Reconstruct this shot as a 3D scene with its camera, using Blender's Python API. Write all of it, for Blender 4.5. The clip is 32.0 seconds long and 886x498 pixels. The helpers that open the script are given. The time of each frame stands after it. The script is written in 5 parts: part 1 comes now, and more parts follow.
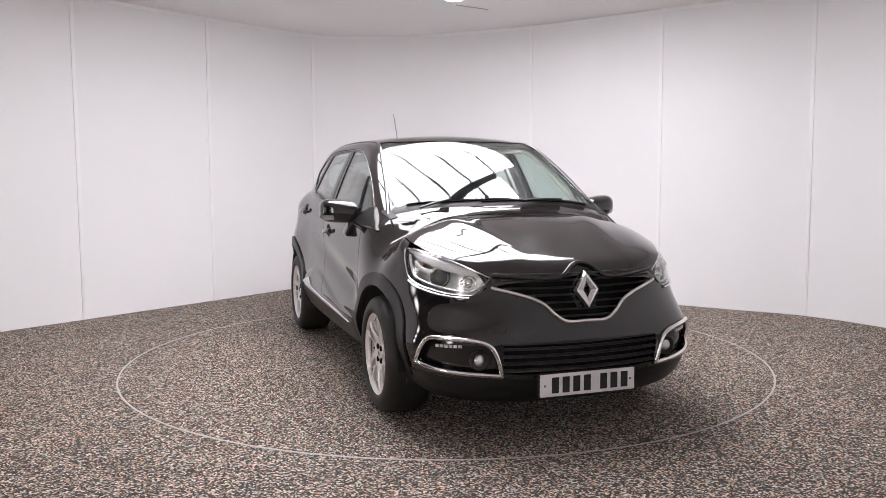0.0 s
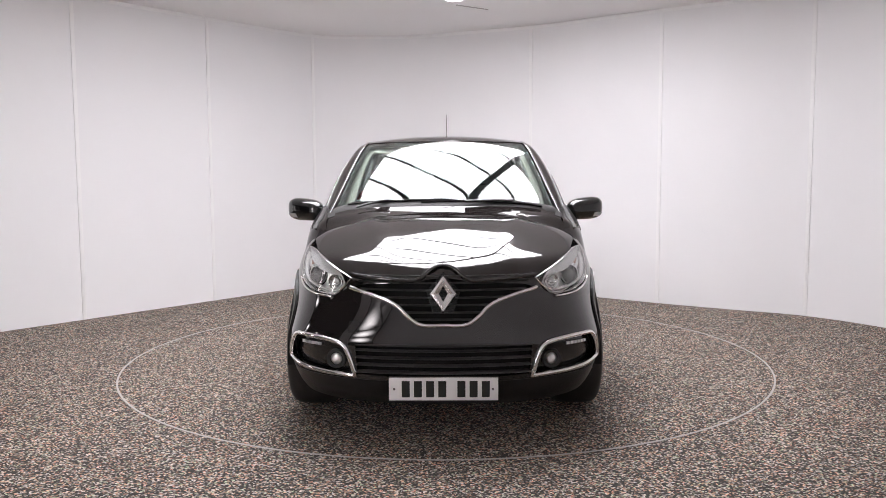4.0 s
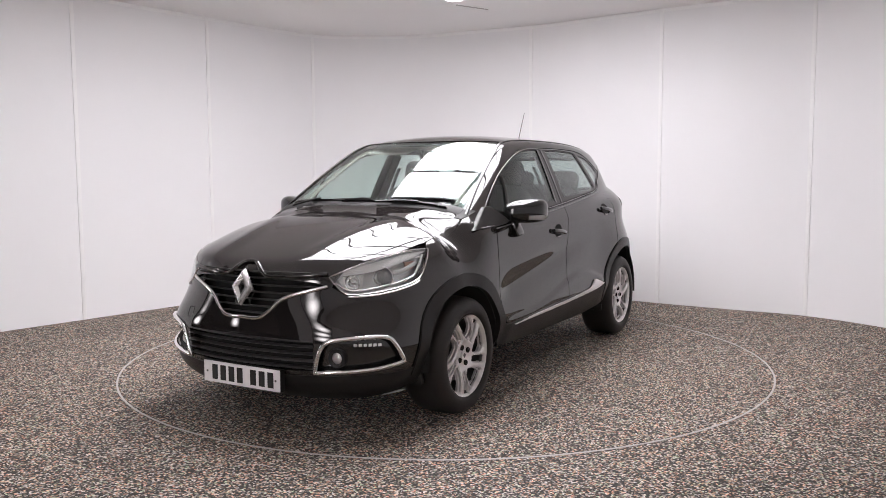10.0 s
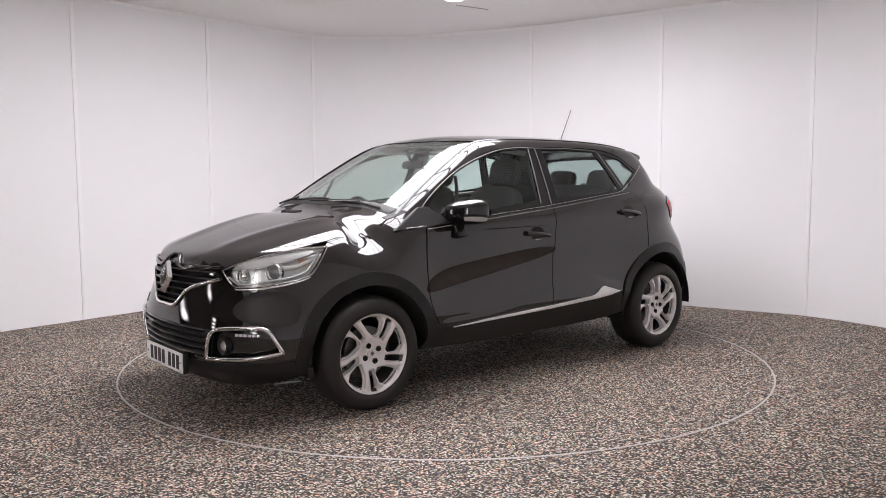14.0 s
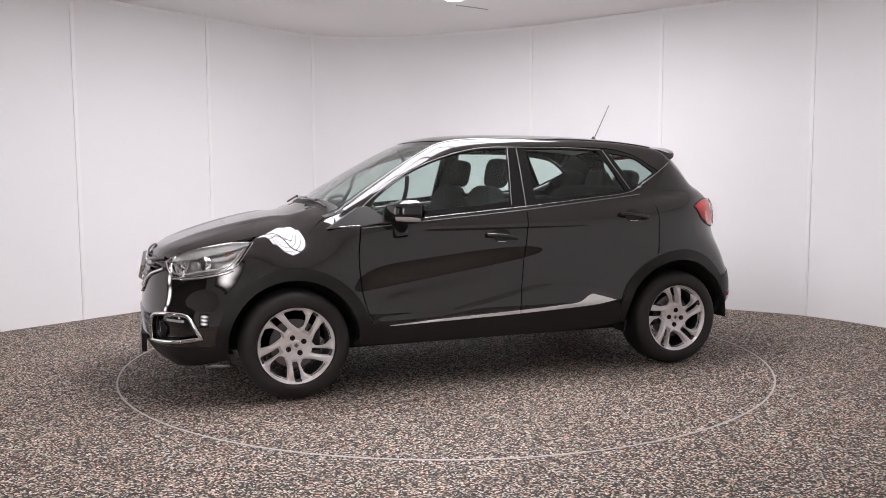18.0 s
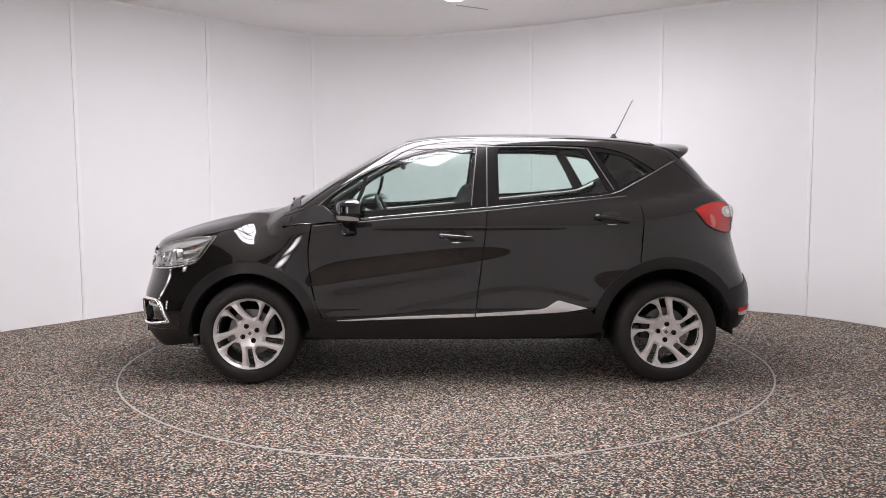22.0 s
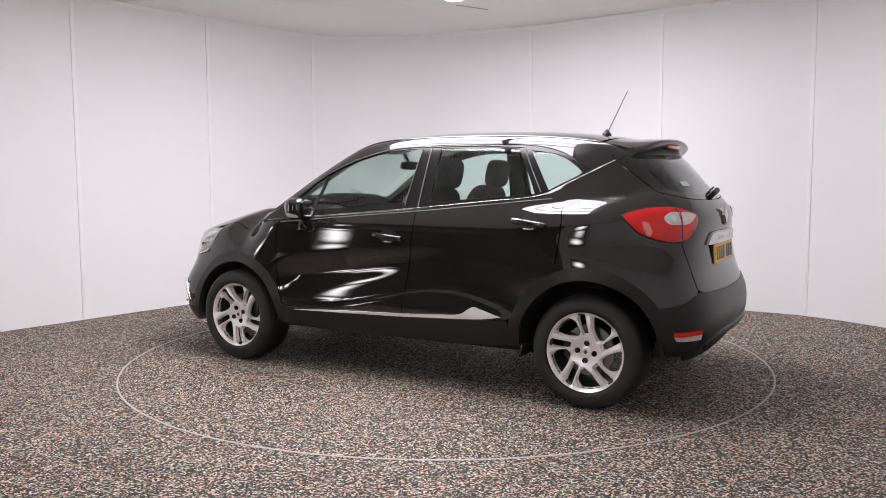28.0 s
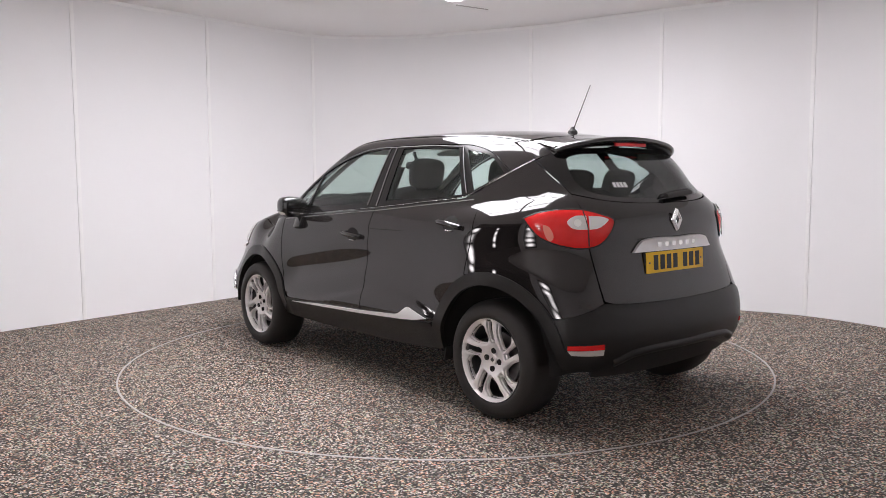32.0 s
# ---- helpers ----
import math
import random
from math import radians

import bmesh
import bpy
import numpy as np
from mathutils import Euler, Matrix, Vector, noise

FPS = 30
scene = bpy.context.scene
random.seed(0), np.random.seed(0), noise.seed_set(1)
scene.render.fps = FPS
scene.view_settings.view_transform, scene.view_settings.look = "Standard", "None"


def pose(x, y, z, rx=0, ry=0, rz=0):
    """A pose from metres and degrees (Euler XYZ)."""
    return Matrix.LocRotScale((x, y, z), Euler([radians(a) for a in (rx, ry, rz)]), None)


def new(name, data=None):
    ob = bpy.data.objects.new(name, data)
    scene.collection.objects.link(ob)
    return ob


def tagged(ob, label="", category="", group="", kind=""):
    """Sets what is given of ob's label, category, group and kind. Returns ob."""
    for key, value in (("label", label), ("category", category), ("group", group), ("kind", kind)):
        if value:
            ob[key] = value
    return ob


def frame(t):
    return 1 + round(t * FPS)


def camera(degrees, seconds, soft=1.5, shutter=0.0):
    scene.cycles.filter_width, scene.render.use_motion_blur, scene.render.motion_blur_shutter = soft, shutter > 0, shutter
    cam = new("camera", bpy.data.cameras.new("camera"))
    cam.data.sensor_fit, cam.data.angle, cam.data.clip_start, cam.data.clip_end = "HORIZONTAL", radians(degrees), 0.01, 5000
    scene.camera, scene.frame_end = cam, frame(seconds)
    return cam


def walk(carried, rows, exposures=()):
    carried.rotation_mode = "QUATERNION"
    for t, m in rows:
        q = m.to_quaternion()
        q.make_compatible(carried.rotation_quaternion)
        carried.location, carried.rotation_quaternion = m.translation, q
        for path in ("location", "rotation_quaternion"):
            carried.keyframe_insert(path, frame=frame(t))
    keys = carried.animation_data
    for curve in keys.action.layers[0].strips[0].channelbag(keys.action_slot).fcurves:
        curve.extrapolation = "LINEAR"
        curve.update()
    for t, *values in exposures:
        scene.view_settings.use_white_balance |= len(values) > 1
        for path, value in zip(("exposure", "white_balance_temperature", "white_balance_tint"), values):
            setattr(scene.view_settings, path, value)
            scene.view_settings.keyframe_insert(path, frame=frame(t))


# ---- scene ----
from mathutils.geometry import delaunay_2d_cdt

# ---------------------------------------------------------------- camera
cam = camera(56.593, 32.0, soft=0.8)
EYE = pose(0, -5.9205, 1.3116, 84.803, 0, 0.146) @ pose(0, 0, 0, 0, 0, -0.274)
walk(cam, [(0.0, EYE), (32.0, EYE)])

# ---------------------------------------------------------------- light
LIGHT_POWER = 13.3
LIGHT_CORNER = (0.085, 1.60)
ROOM_H = 2.92
scene.view_settings.exposure = 0.10

world = bpy.data.worlds.new("world")
world.use_nodes = True
world.node_tree.nodes["Background"].inputs[0].default_value = (0.9, 0.92, 1.0, 1)
world.node_tree.nodes["Background"].inputs[1].default_value = 0.05
scene.world = world


# ---------------------------------------------------------------- materials
def nodes_of(name):
    m = bpy.data.materials.new(name)
    m.use_nodes = True
    nt = m.node_tree
    return m, nt, nt.nodes["Principled BSDF"]


def put(nt, kind, **kw):
    n = nt.nodes.new(kind)
    for k, v in kw.items():
        if k in n.inputs:
            n.inputs[k].default_value = v
    return n


def plain(name, col, rough=0.5, metal=0.0, coat=0.0, grain=0.0, scale=60.0, spec=0.5, vary=0.0, tone=0.1):
    """A surface with fine relief and a slow change of tone and gloss over it."""
    m, nt, b = nodes_of(name)
    b.inputs["Base Color"].default_value = (*col, 1)
    b.inputs["Roughness"].default_value = rough
    b.inputs["Metallic"].default_value = metal
    b.inputs["Coat Weight"].default_value = coat
    b.inputs["Coat Roughness"].default_value = 0.02
    b.inputs["Specular IOR Level"].default_value = spec
    tc = nt.nodes.new("ShaderNodeTexCoord")
    if vary:
        no = put(nt, "ShaderNodeTexNoise", Scale=2.3, Detail=6.0)
        nt.links.new(tc.outputs["Object"], no.inputs["Vector"])
        mr = nt.nodes.new("ShaderNodeMapRange")
        mr.inputs["To Min"].default_value = max(0.0, rough - vary)
        mr.inputs["To Max"].default_value = min(1.0, rough + vary)
        nt.links.new(no.outputs["Fac"], mr.inputs["Value"])
        nt.links.new(mr.outputs["Result"], b.inputs["Roughness"])
        mx = nt.nodes.new("ShaderNodeMix")
        mx.data_type = "RGBA"
        mx.inputs["A"].default_value = (*[c * (1 - tone) for c in col], 1)
        mx.inputs["B"].default_value = (*[min(1, c * (1 + tone)) for c in col], 1)
        nt.links.new(no.outputs["Fac"], mx.inputs["Factor"])
        nt.links.new(mx.outputs["Result"], b.inputs["Base Color"])
    if grain:
        n2 = put(nt, "ShaderNodeTexNoise", Scale=scale, Detail=4.0)
        nt.links.new(tc.outputs["Object"], n2.inputs["Vector"])
        bp = put(nt, "ShaderNodeBump", Strength=grain, Distance=0.002)
        nt.links.new(n2.outputs["Fac"], bp.inputs["Height"])
        nt.links.new(bp.outputs["Normal"], b.inputs["Normal"])
    return m


def paint_material():
    m, nt, b = nodes_of("black_paint")
    tc = nt.nodes.new("ShaderNodeTexCoord")
    no = put(nt, "ShaderNodeTexNoise", Scale=900.0, Detail=1.0)
    nt.links.new(tc.outputs["Object"], no.inputs["Vector"])
    mx = nt.nodes.new("ShaderNodeMix")
    mx.data_type = "RGBA"
    mx.inputs["A"].default_value = (0.0095, 0.0082, 0.0080, 1)
    mx.inputs["B"].default_value = (0.024, 0.0202, 0.0198, 1)
    nt.links.new(no.outputs["Fac"], mx.inputs["Factor"])
    nt.links.new(mx.outputs["Result"], b.inputs["Base Color"])
    b.inputs["Roughness"].default_value = 0.5
    b.inputs["Specular IOR Level"].default_value = 0.0
    b.inputs["Coat Weight"].default_value = 1.0
    b.inputs["Coat IOR"].default_value = 1.68
    dust = put(nt, "ShaderNodeTexNoise", Scale=3.0, Detail=5.0)
    nt.links.new(tc.outputs["Object"], dust.inputs["Vector"])
    mr = nt.nodes.new("ShaderNodeMapRange")
    mr.inputs["To Min"].default_value = 0.012
    mr.inputs["To Max"].default_value = 0.05
    nt.links.new(dust.outputs["Fac"], mr.inputs["Value"])
    nt.links.new(mr.outputs["Result"], b.inputs["Coat Roughness"])
    return m


def glass_material(name, tint, ior=1.5):
    m = bpy.data.materials.new(name)
    m.use_nodes = True
    nt = m.node_tree
    nt.nodes.clear()
    out = nt.nodes.new("ShaderNodeOutputMaterial")
    tr = nt.nodes.new("ShaderNodeBsdfTransparent")
    tr.inputs[0].default_value = (*tint, 1)
    gl = nt.nodes.new("ShaderNodeBsdfGlossy")
    gl.inputs["Roughness"].default_value = 0.01
    gl.inputs["Color"].default_value = (1, 1, 1, 1)
    lw = nt.nodes.new("ShaderNodeLayerWeight")
    lw.inputs["Blend"].default_value = 0.5
    pw = nt.nodes.new("ShaderNodeMath")
    pw.operation = "POWER"
    pw.inputs[1].default_value = 5.0
    nt.links.new(lw.outputs["Facing"], pw.inputs[0])
    fr = nt.nodes.new("ShaderNodeMapRange")
    f0 = ((ior - 1) / (ior + 1)) ** 2
    fr.inputs["To Min"].default_value, fr.inputs["To Max"].default_value = f0, 0.95
    nt.links.new(pw.outputs[0], fr.inputs["Value"])
    mx = nt.nodes.new("ShaderNodeMixShader")
    nt.links.new(fr.outputs[0], mx.inputs[0])
    nt.links.new(tr.outputs[0], mx.inputs[1])
    nt.links.new(gl.outputs[0], mx.inputs[2])
    nt.links.new(mx.outputs[0], out.inputs[0])
    return m


def glow_material(name, col, power):
    m = bpy.data.materials.new(name)
    m.use_nodes = True
    nt = m.node_tree
    nt.nodes.clear()
    out = nt.nodes.new("ShaderNodeOutputMaterial")
    em = nt.nodes.new("ShaderNodeEmission")
    em.inputs[0].default_value = (*col, 1)
    em.inputs[1].default_value = power
    nt.links.new(em.outputs[0], out.inputs[0])
    return m


def hot_centre_material(name, col, power):
    """A diffuser lit by one bulb behind its middle, fading towards its edge."""
    m = glow_material(name, col, power)
    nt = m.node_tree
    em = [n for n in nt.nodes if n.type == "EMISSION"][0]
    tc = nt.nodes.new("ShaderNodeTexCoord")
    vs = nt.nodes.new("ShaderNodeVectorMath")
    vs.operation = "SUBTRACT"
    vs.inputs[1].default_value = (0.5, 0.5, 0.5)
    nt.links.new(tc.outputs["Generated"], vs.inputs[0])
    sc = nt.nodes.new("ShaderNodeVectorMath")
    sc.operation = "MULTIPLY"
    sc.inputs[1].default_value = (0.0, 2.0, 1.7)
    nt.links.new(vs.outputs[0], sc.inputs[0])
    ln = nt.nodes.new("ShaderNodeVectorMath")
    ln.operation = "LENGTH"
    nt.links.new(sc.outputs[0], ln.inputs[0])
    mr = nt.nodes.new("ShaderNodeMapRange")
    mr.interpolation_type = "SMOOTHSTEP"
    mr.inputs["From Min"].default_value, mr.inputs["From Max"].default_value = 0.0, 1.0
    mr.inputs["To Min"].default_value, mr.inputs["To Max"].default_value = power, power * 0.02
    nt.links.new(ln.outputs["Value"], mr.inputs["Value"])
    nt.links.new(mr.outputs["Result"], em.inputs[1])
    return m


def floor_material():
    m, nt, b = nodes_of("speckled_flooring")
    tc = nt.nodes.new("ShaderNodeTexCoord")
    wob = put(nt, "ShaderNodeTexNoise", Scale=90.0, Detail=2.0)
    nt.links.new(tc.outputs["Object"], wob.inputs["Vector"])
    vm = nt.nodes.new("ShaderNodeVectorMath")
    vm.operation = "MULTIPLY_ADD"
    vm.inputs[1].default_value = (0.003, 0.003, 0.0)
    nt.links.new(wob.outputs["Color"], vm.inputs[0])
    nt.links.new(tc.outputs["Object"], vm.inputs[2])
    vo = put(nt, "ShaderNodeTexVoronoi", Scale=126.0)
    vo.voronoi_dimensions = "2D"
    nt.links.new(vm.outputs[0], vo.inputs["Vector"])
    sp = nt.nodes.new("ShaderNodeSeparateColor")
    nt.links.new(vo.outputs["Color"], sp.inputs[0])
    cr = nt.nodes.new("ShaderNodeValToRGB")
    cr.color_ramp.interpolation = "LINEAR"
    els = cr.color_ramp.elements
    els[0].position, els[0].color = 0.0, (0.018, 0.016, 0.015, 1)
    els[1].position, els[1].color = 1.0, (0.80, 0.72, 0.65, 1)
    for p, c in ((0.36, (0.020, 0.017, 0.015)), (0.50, (0.055, 0.046, 0.039)), (0.62, (0.21, 0.176, 0.149)), (0.80, (0.44, 0.375, 0.32))):
        e = els.new(p)
        e.color = (*c, 1)
    nt.links.new(sp.outputs[0], cr.inputs[0])
    hue = nt.nodes.new("ShaderNodeValToRGB")
    hue.color_ramp.interpolation = "CONSTANT"
    hs = hue.color_ramp.elements
    hs[0].position, hs[0].color = 0.0, (1, 1, 1, 1)
    hs[1].position, hs[1].color = 0.46, (1.0, 0.74, 0.54, 1)
    for p, c in ((0.64, (0.72, 0.95, 0.74)), (0.76, (1.0, 0.56, 0.46)), (0.86, (0.82, 0.90, 1.0))):
        e = hs.new(p)
        e.color = (*c, 1)
    nt.links.new(sp.outputs[1], hue.inputs[0])
    mul = nt.nodes.new("ShaderNodeMix")
    mul.data_type, mul.blend_type = "RGBA", "MULTIPLY"
    mul.inputs["Factor"].default_value = 1.0
    nt.links.new(cr.outputs[0], mul.inputs["A"])
    nt.links.new(hue.outputs[0], mul.inputs["B"])
    big = put(nt, "ShaderNodeTexNoise", Scale=1.3, Detail=5.0)
    nt.links.new(tc.outputs["Object"], big.inputs["Vector"])
    mr = nt.nodes.new("ShaderNodeMapRange")
    mr.inputs["To Min"].default_value, mr.inputs["To Max"].default_value = 0.85, 1.15
    nt.links.new(big.outputs["Fac"], mr.inputs["Value"])
    mul2 = nt.nodes.new("ShaderNodeMix")
    mul2.data_type, mul2.blend_type = "RGBA", "MULTIPLY"
    mul2.inputs["Factor"].default_value = 1.0
    nt.links.new(mul.outputs["Result"], mul2.inputs["A"])
    nt.links.new(mr.outputs["Result"], mul2.inputs["B"])
    nt.links.new(mul2.outputs["Result"], b.inputs["Base Color"])
    b.inputs["Roughness"].default_value = 0.75
    bp = put(nt, "ShaderNodeBump", Strength=0.5, Distance=0.003)
    nt.links.new(vo.outputs["Distance"], bp.inputs["Height"])
    nt.links.new(bp.outputs["Normal"], b.inputs["Normal"])
    return m


def lens_material():
    """Red moulded lamp lens with fine inner ribs and a darker, deeper tone in places."""
    m, nt, b = nodes_of("red_lens")
    tc = nt.nodes.new("ShaderNodeTexCoord")
    wv = put(nt, "ShaderNodeTexWave", Scale=26.0, Distortion=1.5)
    wv.bands_direction = "Z"
    nt.links.new(tc.outputs["Object"], wv.inputs["Vector"])
    no = put(nt, "ShaderNodeTexNoise", Scale=9.0, Detail=2.0)
    nt.links.new(tc.outputs["Object"], no.inputs["Vector"])
    mx = nt.nodes.new("ShaderNodeMix")
    mx.data_type = "RGBA"
    mx.inputs["A"].default_value = (0.62, 0.004, 0.006, 1)
    mx.inputs["B"].default_value = (1.0, 0.030, 0.030, 1)
    nt.links.new(no.outputs["Fac"], mx.inputs["Factor"])
    nt.links.new(mx.outputs["Result"], b.inputs["Base Color"])
    b.inputs["Roughness"].default_value = 0.25
    b.inputs["Specular IOR Level"].default_value = 0.3
    b.inputs["Coat Weight"].default_value = 0.7
    b.inputs["Coat Roughness"].default_value = 0.03
    bp = put(nt, "ShaderNodeBump", Strength=0.05, Distance=0.003)
    nt.links.new(wv.outputs["Fac"], bp.inputs["Height"])
    nt.links.new(bp.outputs["Normal"], b.inputs["Normal"])
    return m


def facet_material(name, col, scale, relief):
    """Bright moulded reflector with broken facets."""
    m, nt, b = nodes_of(name)
    b.inputs["Base Color"].default_value = (*col, 1)
    b.inputs["Metallic"].default_value = 0.75
    b.inputs["Roughness"].default_value = 0.28
    tc = nt.nodes.new("ShaderNodeTexCoord")
    vo = put(nt, "ShaderNodeTexVoronoi", Scale=scale)
    nt.links.new(tc.outputs["Object"], vo.inputs["Vector"])
    bp = put(nt, "ShaderNodeBump", Strength=relief, Distance=0.02)
    nt.links.new(vo.outputs["Distance"], bp.inputs["Height"])
    nt.links.new(bp.outputs["Normal"], b.inputs["Normal"])
    return m


PAINT = paint_material()
CLAD = plain("black_grained_plastic", (0.017, 0.0158, 0.0155), 0.36, spec=0.3, grain=0.25, scale=400, vary=0.06)
GLOSS = plain("gloss_black_plastic", (0.008, 0.008, 0.008), 0.12, coat=0.6)
DARK = plain("matt_black_plastic", (0.018, 0.017, 0.017), 0.6, grain=0.2, scale=300)
VOID = plain("black_underside", (0.014, 0.013, 0.0125), 0.9)
CHROME = plain("chrome", (0.86, 0.85, 0.85), 0.07, metal=1.0)
SATIN = plain("satin_chrome", (0.72, 0.71, 0.71), 0.24, metal=1.0)
SILVER = plain("pale_silver_finish", (0.84, 0.83, 0.835), 0.30, metal=0.25, coat=0.3)
BARREL = plain("dark_wheel_barrel", (0.10, 0.098, 0.097), 0.5, metal=0.6, vary=0.1)
ALLOY = plain("silver_alloy_paint", (0.86, 0.83, 0.825), 0.30, metal=0.45, coat=0.4, grain=0.08, scale=700)
STEEL = plain("dull_steel", (0.20, 0.19, 0.19), 0.45, metal=0.9, vary=0.1)
RUBBER = plain("tyre_rubber", (0.028, 0.0255, 0.0245), 0.5, spec=0.3, grain=0.35, scale=260, vary=0.1)
SLAT = plain("satin_black_slat", (0.07, 0.068, 0.067), 0.28, coat=0.5)
BADGE = plain("silver_badge", (0.84, 0.83, 0.83), 0.20, metal=0.95)
BLACKOUT = plain("satin_black_pillar_film", (0.008, 0.0075, 0.0075), 0.14)
DULL = plain("dull_edge_highlight", (0.26, 0.255, 0.255), 0.42, metal=0.35)
SEAL = plain("rubber_seal", (0.010, 0.010, 0.010), 0.5)
FABRIC = plain("dark_seat_fabric", (0.035, 0.034, 0.035), 0.9, grain=0.5, scale=500, vary=0.05)
TRIM = plain("grey_interior_trim", (0.07, 0.07, 0.07), 0.7, grain=0.3, scale=400)
PILLAR = plain("beige_pillar_trim", (0.22, 0.20, 0.18), 0.8, grain=0.3, scale=400)
PALE = plain("pale_headlining", (0.52, 0.49, 0.45), 0.9, grain=0.3, scale=500)
GLASS = glass_material("green_tinted_glass", (0.895, 0.955, 0.938))
SCREEN = glass_material("windscreen_glass", (0.89, 0.945, 0.925), 1.5)
PRIVACY = glass_material("rear_glass", (0.70, 0.75, 0.74))
LENS = glass_material("clear_lens", (0.95, 0.96, 0.96), 1.45)
REFLECTOR = plain("lamp_reflector", (0.88, 0.87, 0.86), 0.14, metal=1.0)
FACET = facet_material("faceted_reflector", (0.90, 0.89, 0.88), 26.0, 0.45)
BROW = plain("silver_trim_and_highlight", (0.93, 0.92, 0.92), 0.22, metal=0.45, coat=0.6)
BOWL = facet_material("bright_lamp_bowl", (0.74, 0.73, 0.725), 9.0, 0.22)
PROJECTOR = plain("grey_projector_glass", (0.22, 0.215, 0.21), 0.08, metal=0.3, coat=1.0)
BULB = plain("frosted_lamp_inner", (0.82, 0.80, 0.79), 0.25, metal=0.1)
AMBER = plain("amber_lens", (0.55, 0.30, 0.22), 0.2, coat=1.0)
RED = lens_material()
GLINT = plain("pink_bulb_highlight", (0.95, 0.26, 0.20), 0.2, metal=0.3, coat=0.6)
CLEARWHITE = plain("clear_white_lens", (0.86, 0.84, 0.84), 0.15, coat=1.0)
PLATE_W = plain("white_reflective_plate", (0.92, 0.905, 0.905), 0.4)
PLATE_Y = plain("yellow_reflective_plate", (0.93, 0.58, 0.02), 0.4)
INK = plain("black_characters", (0.012, 0.012, 0.012), 0.4)
WALL = plain("white_wall_panel", (0.915, 0.91, 0.92), 0.5, grain=0.03, scale=25, vary=0.06, tone=0.012)
STRIP = plain("white_joint_strip", (0.95, 0.945, 0.945), 0.35)
CEIL = plain("white_ceiling", (0.93, 0.92, 0.92), 0.7, grain=0.05, scale=40)
FLOOR = floor_material()
RIM = plain("light_metal_edging", (0.46, 0.44, 0.43), 0.45, metal=0.3, vary=0.15)
GLOW = glow_material("lit_diffuser", (0.985, 0.95, 1.0), LIGHT_POWER)
GLOW_SIDE = hot_centre_material("lit_lamp_square", (1.0, 0.935, 0.95), 15.5)
HALL = plain("dark_hall_surface", (0.13, 0.126, 0.125), 0.7, grain=0.2, scale=30, vary=0.1)
BEAM = plain("dark_frame_bar", (0.05, 0.05, 0.05), 0.5)


# ---------------------------------------------------------------- mesh helpers
def mesh_ob(name, verts, faces, mat, parent=None, label="", smooth=True, normals=None):
    me = bpy.data.meshes.new(name)
    me.from_pydata([tuple(map(float, v)) for v in verts], [], faces)
    me.materials.append(mat)
    if smooth:
        me.polygons.foreach_set("use_smooth", [True] * len(me.polygons))
    me.update()
    if normals is not None:
        me.normals_split_custom_set_from_vertices([tuple(map(float, n)) for n in normals])
    ob = new(name, me)
    if parent is not None:
        ob.parent = parent
    if label:
        ob["label"] = label
    return ob


def part(name, bm, mat, parent, label="", angle=35):
    me = bpy.data.meshes.new(name)
    bmesh.ops.recalc_face_normals(bm, faces=bm.faces)
    for f in bm.faces:
        f.smooth = True
    for e in bm.edges:
        if len(e.link_faces) == 2 and e.calc_face_angle(0) > radians(angle):
            e.smooth = False
    bm.to_mesh(me)
    bm.free()
    me.materials.append(mat)
    ob = new(name, me)
    if parent is not None:
        ob.parent = parent
    if label:
        ob["label"] = label
    return ob


def empty(name, parent=None, label=""):
    ob = new(name)
    if parent is not None:
        ob.parent = parent
    if label:
        ob["label"] = label
    return ob


def block(bm, size, at=(0, 0, 0), turn=(0, 0, 0), bevel=0.0, seg=2):
    """Adds a box with rounded edges to bm."""
    m = pose(*at, *turn) @ Matrix.Diagonal((*size, 1))
    r = bmesh.ops.create_cube(bm, size=1.0, matrix=m)
    if bevel:
        es = list({e for v in r["verts"] for e in v.link_edges})
        bmesh.ops.bevel(bm, geom=es, offset=bevel, segments=seg, affect="EDGES", profile=0.6)
    return bm


def boxed(name, size, at, mat, parent, turn=(0, 0, 0), bevel=0.004, label=""):
    return part(name, block(bmesh.new(), size, at, turn, bevel), mat, parent, label)


def lathe(profile, seg=48, axis="y", at=(0, 0, 0), closed=False):
    """Vertices and faces of a profile of (radius, along) turned about an axis."""
    vs, fs = [], []
    n = len(profile)
    for i in range(seg):
        a = 2 * math.pi * i / seg
        for r, h in profile:
            p = (r * math.cos(a), h, r * math.sin(a)) if axis == "y" else (r * math.cos(a), r * math.sin(a), h) if axis == "z" else (h, r * math.cos(a), r * math.sin(a))
            vs.append((p[0] + at[0], p[1] + at[1], p[2] + at[2]))
    m = n if closed else n - 1
    for i in range(seg):
        for j in range(m):
            a, b = i * n + j, i * n + (j + 1) % n
            c, d = ((i + 1) % seg) * n + (j + 1) % n, ((i + 1) % seg) * n + j
            fs.append((a, b, c, d))
    return vs, fs


def turned(name, profile, mat, parent, seg=48, axis="y", at=(0, 0, 0), closed=False, label="", angle=40):
    vs, fs = lathe(profile, seg, axis, at, closed)
    bm = bmesh.new()
    bv = [bm.verts.new(v) for v in vs]
    for f in fs:
        bm.faces.new([bv[i] for i in f])
    bmesh.ops.remove_doubles(bm, verts=bm.verts, dist=1e-6)
    return part(name, bm, mat, parent, label, angle)


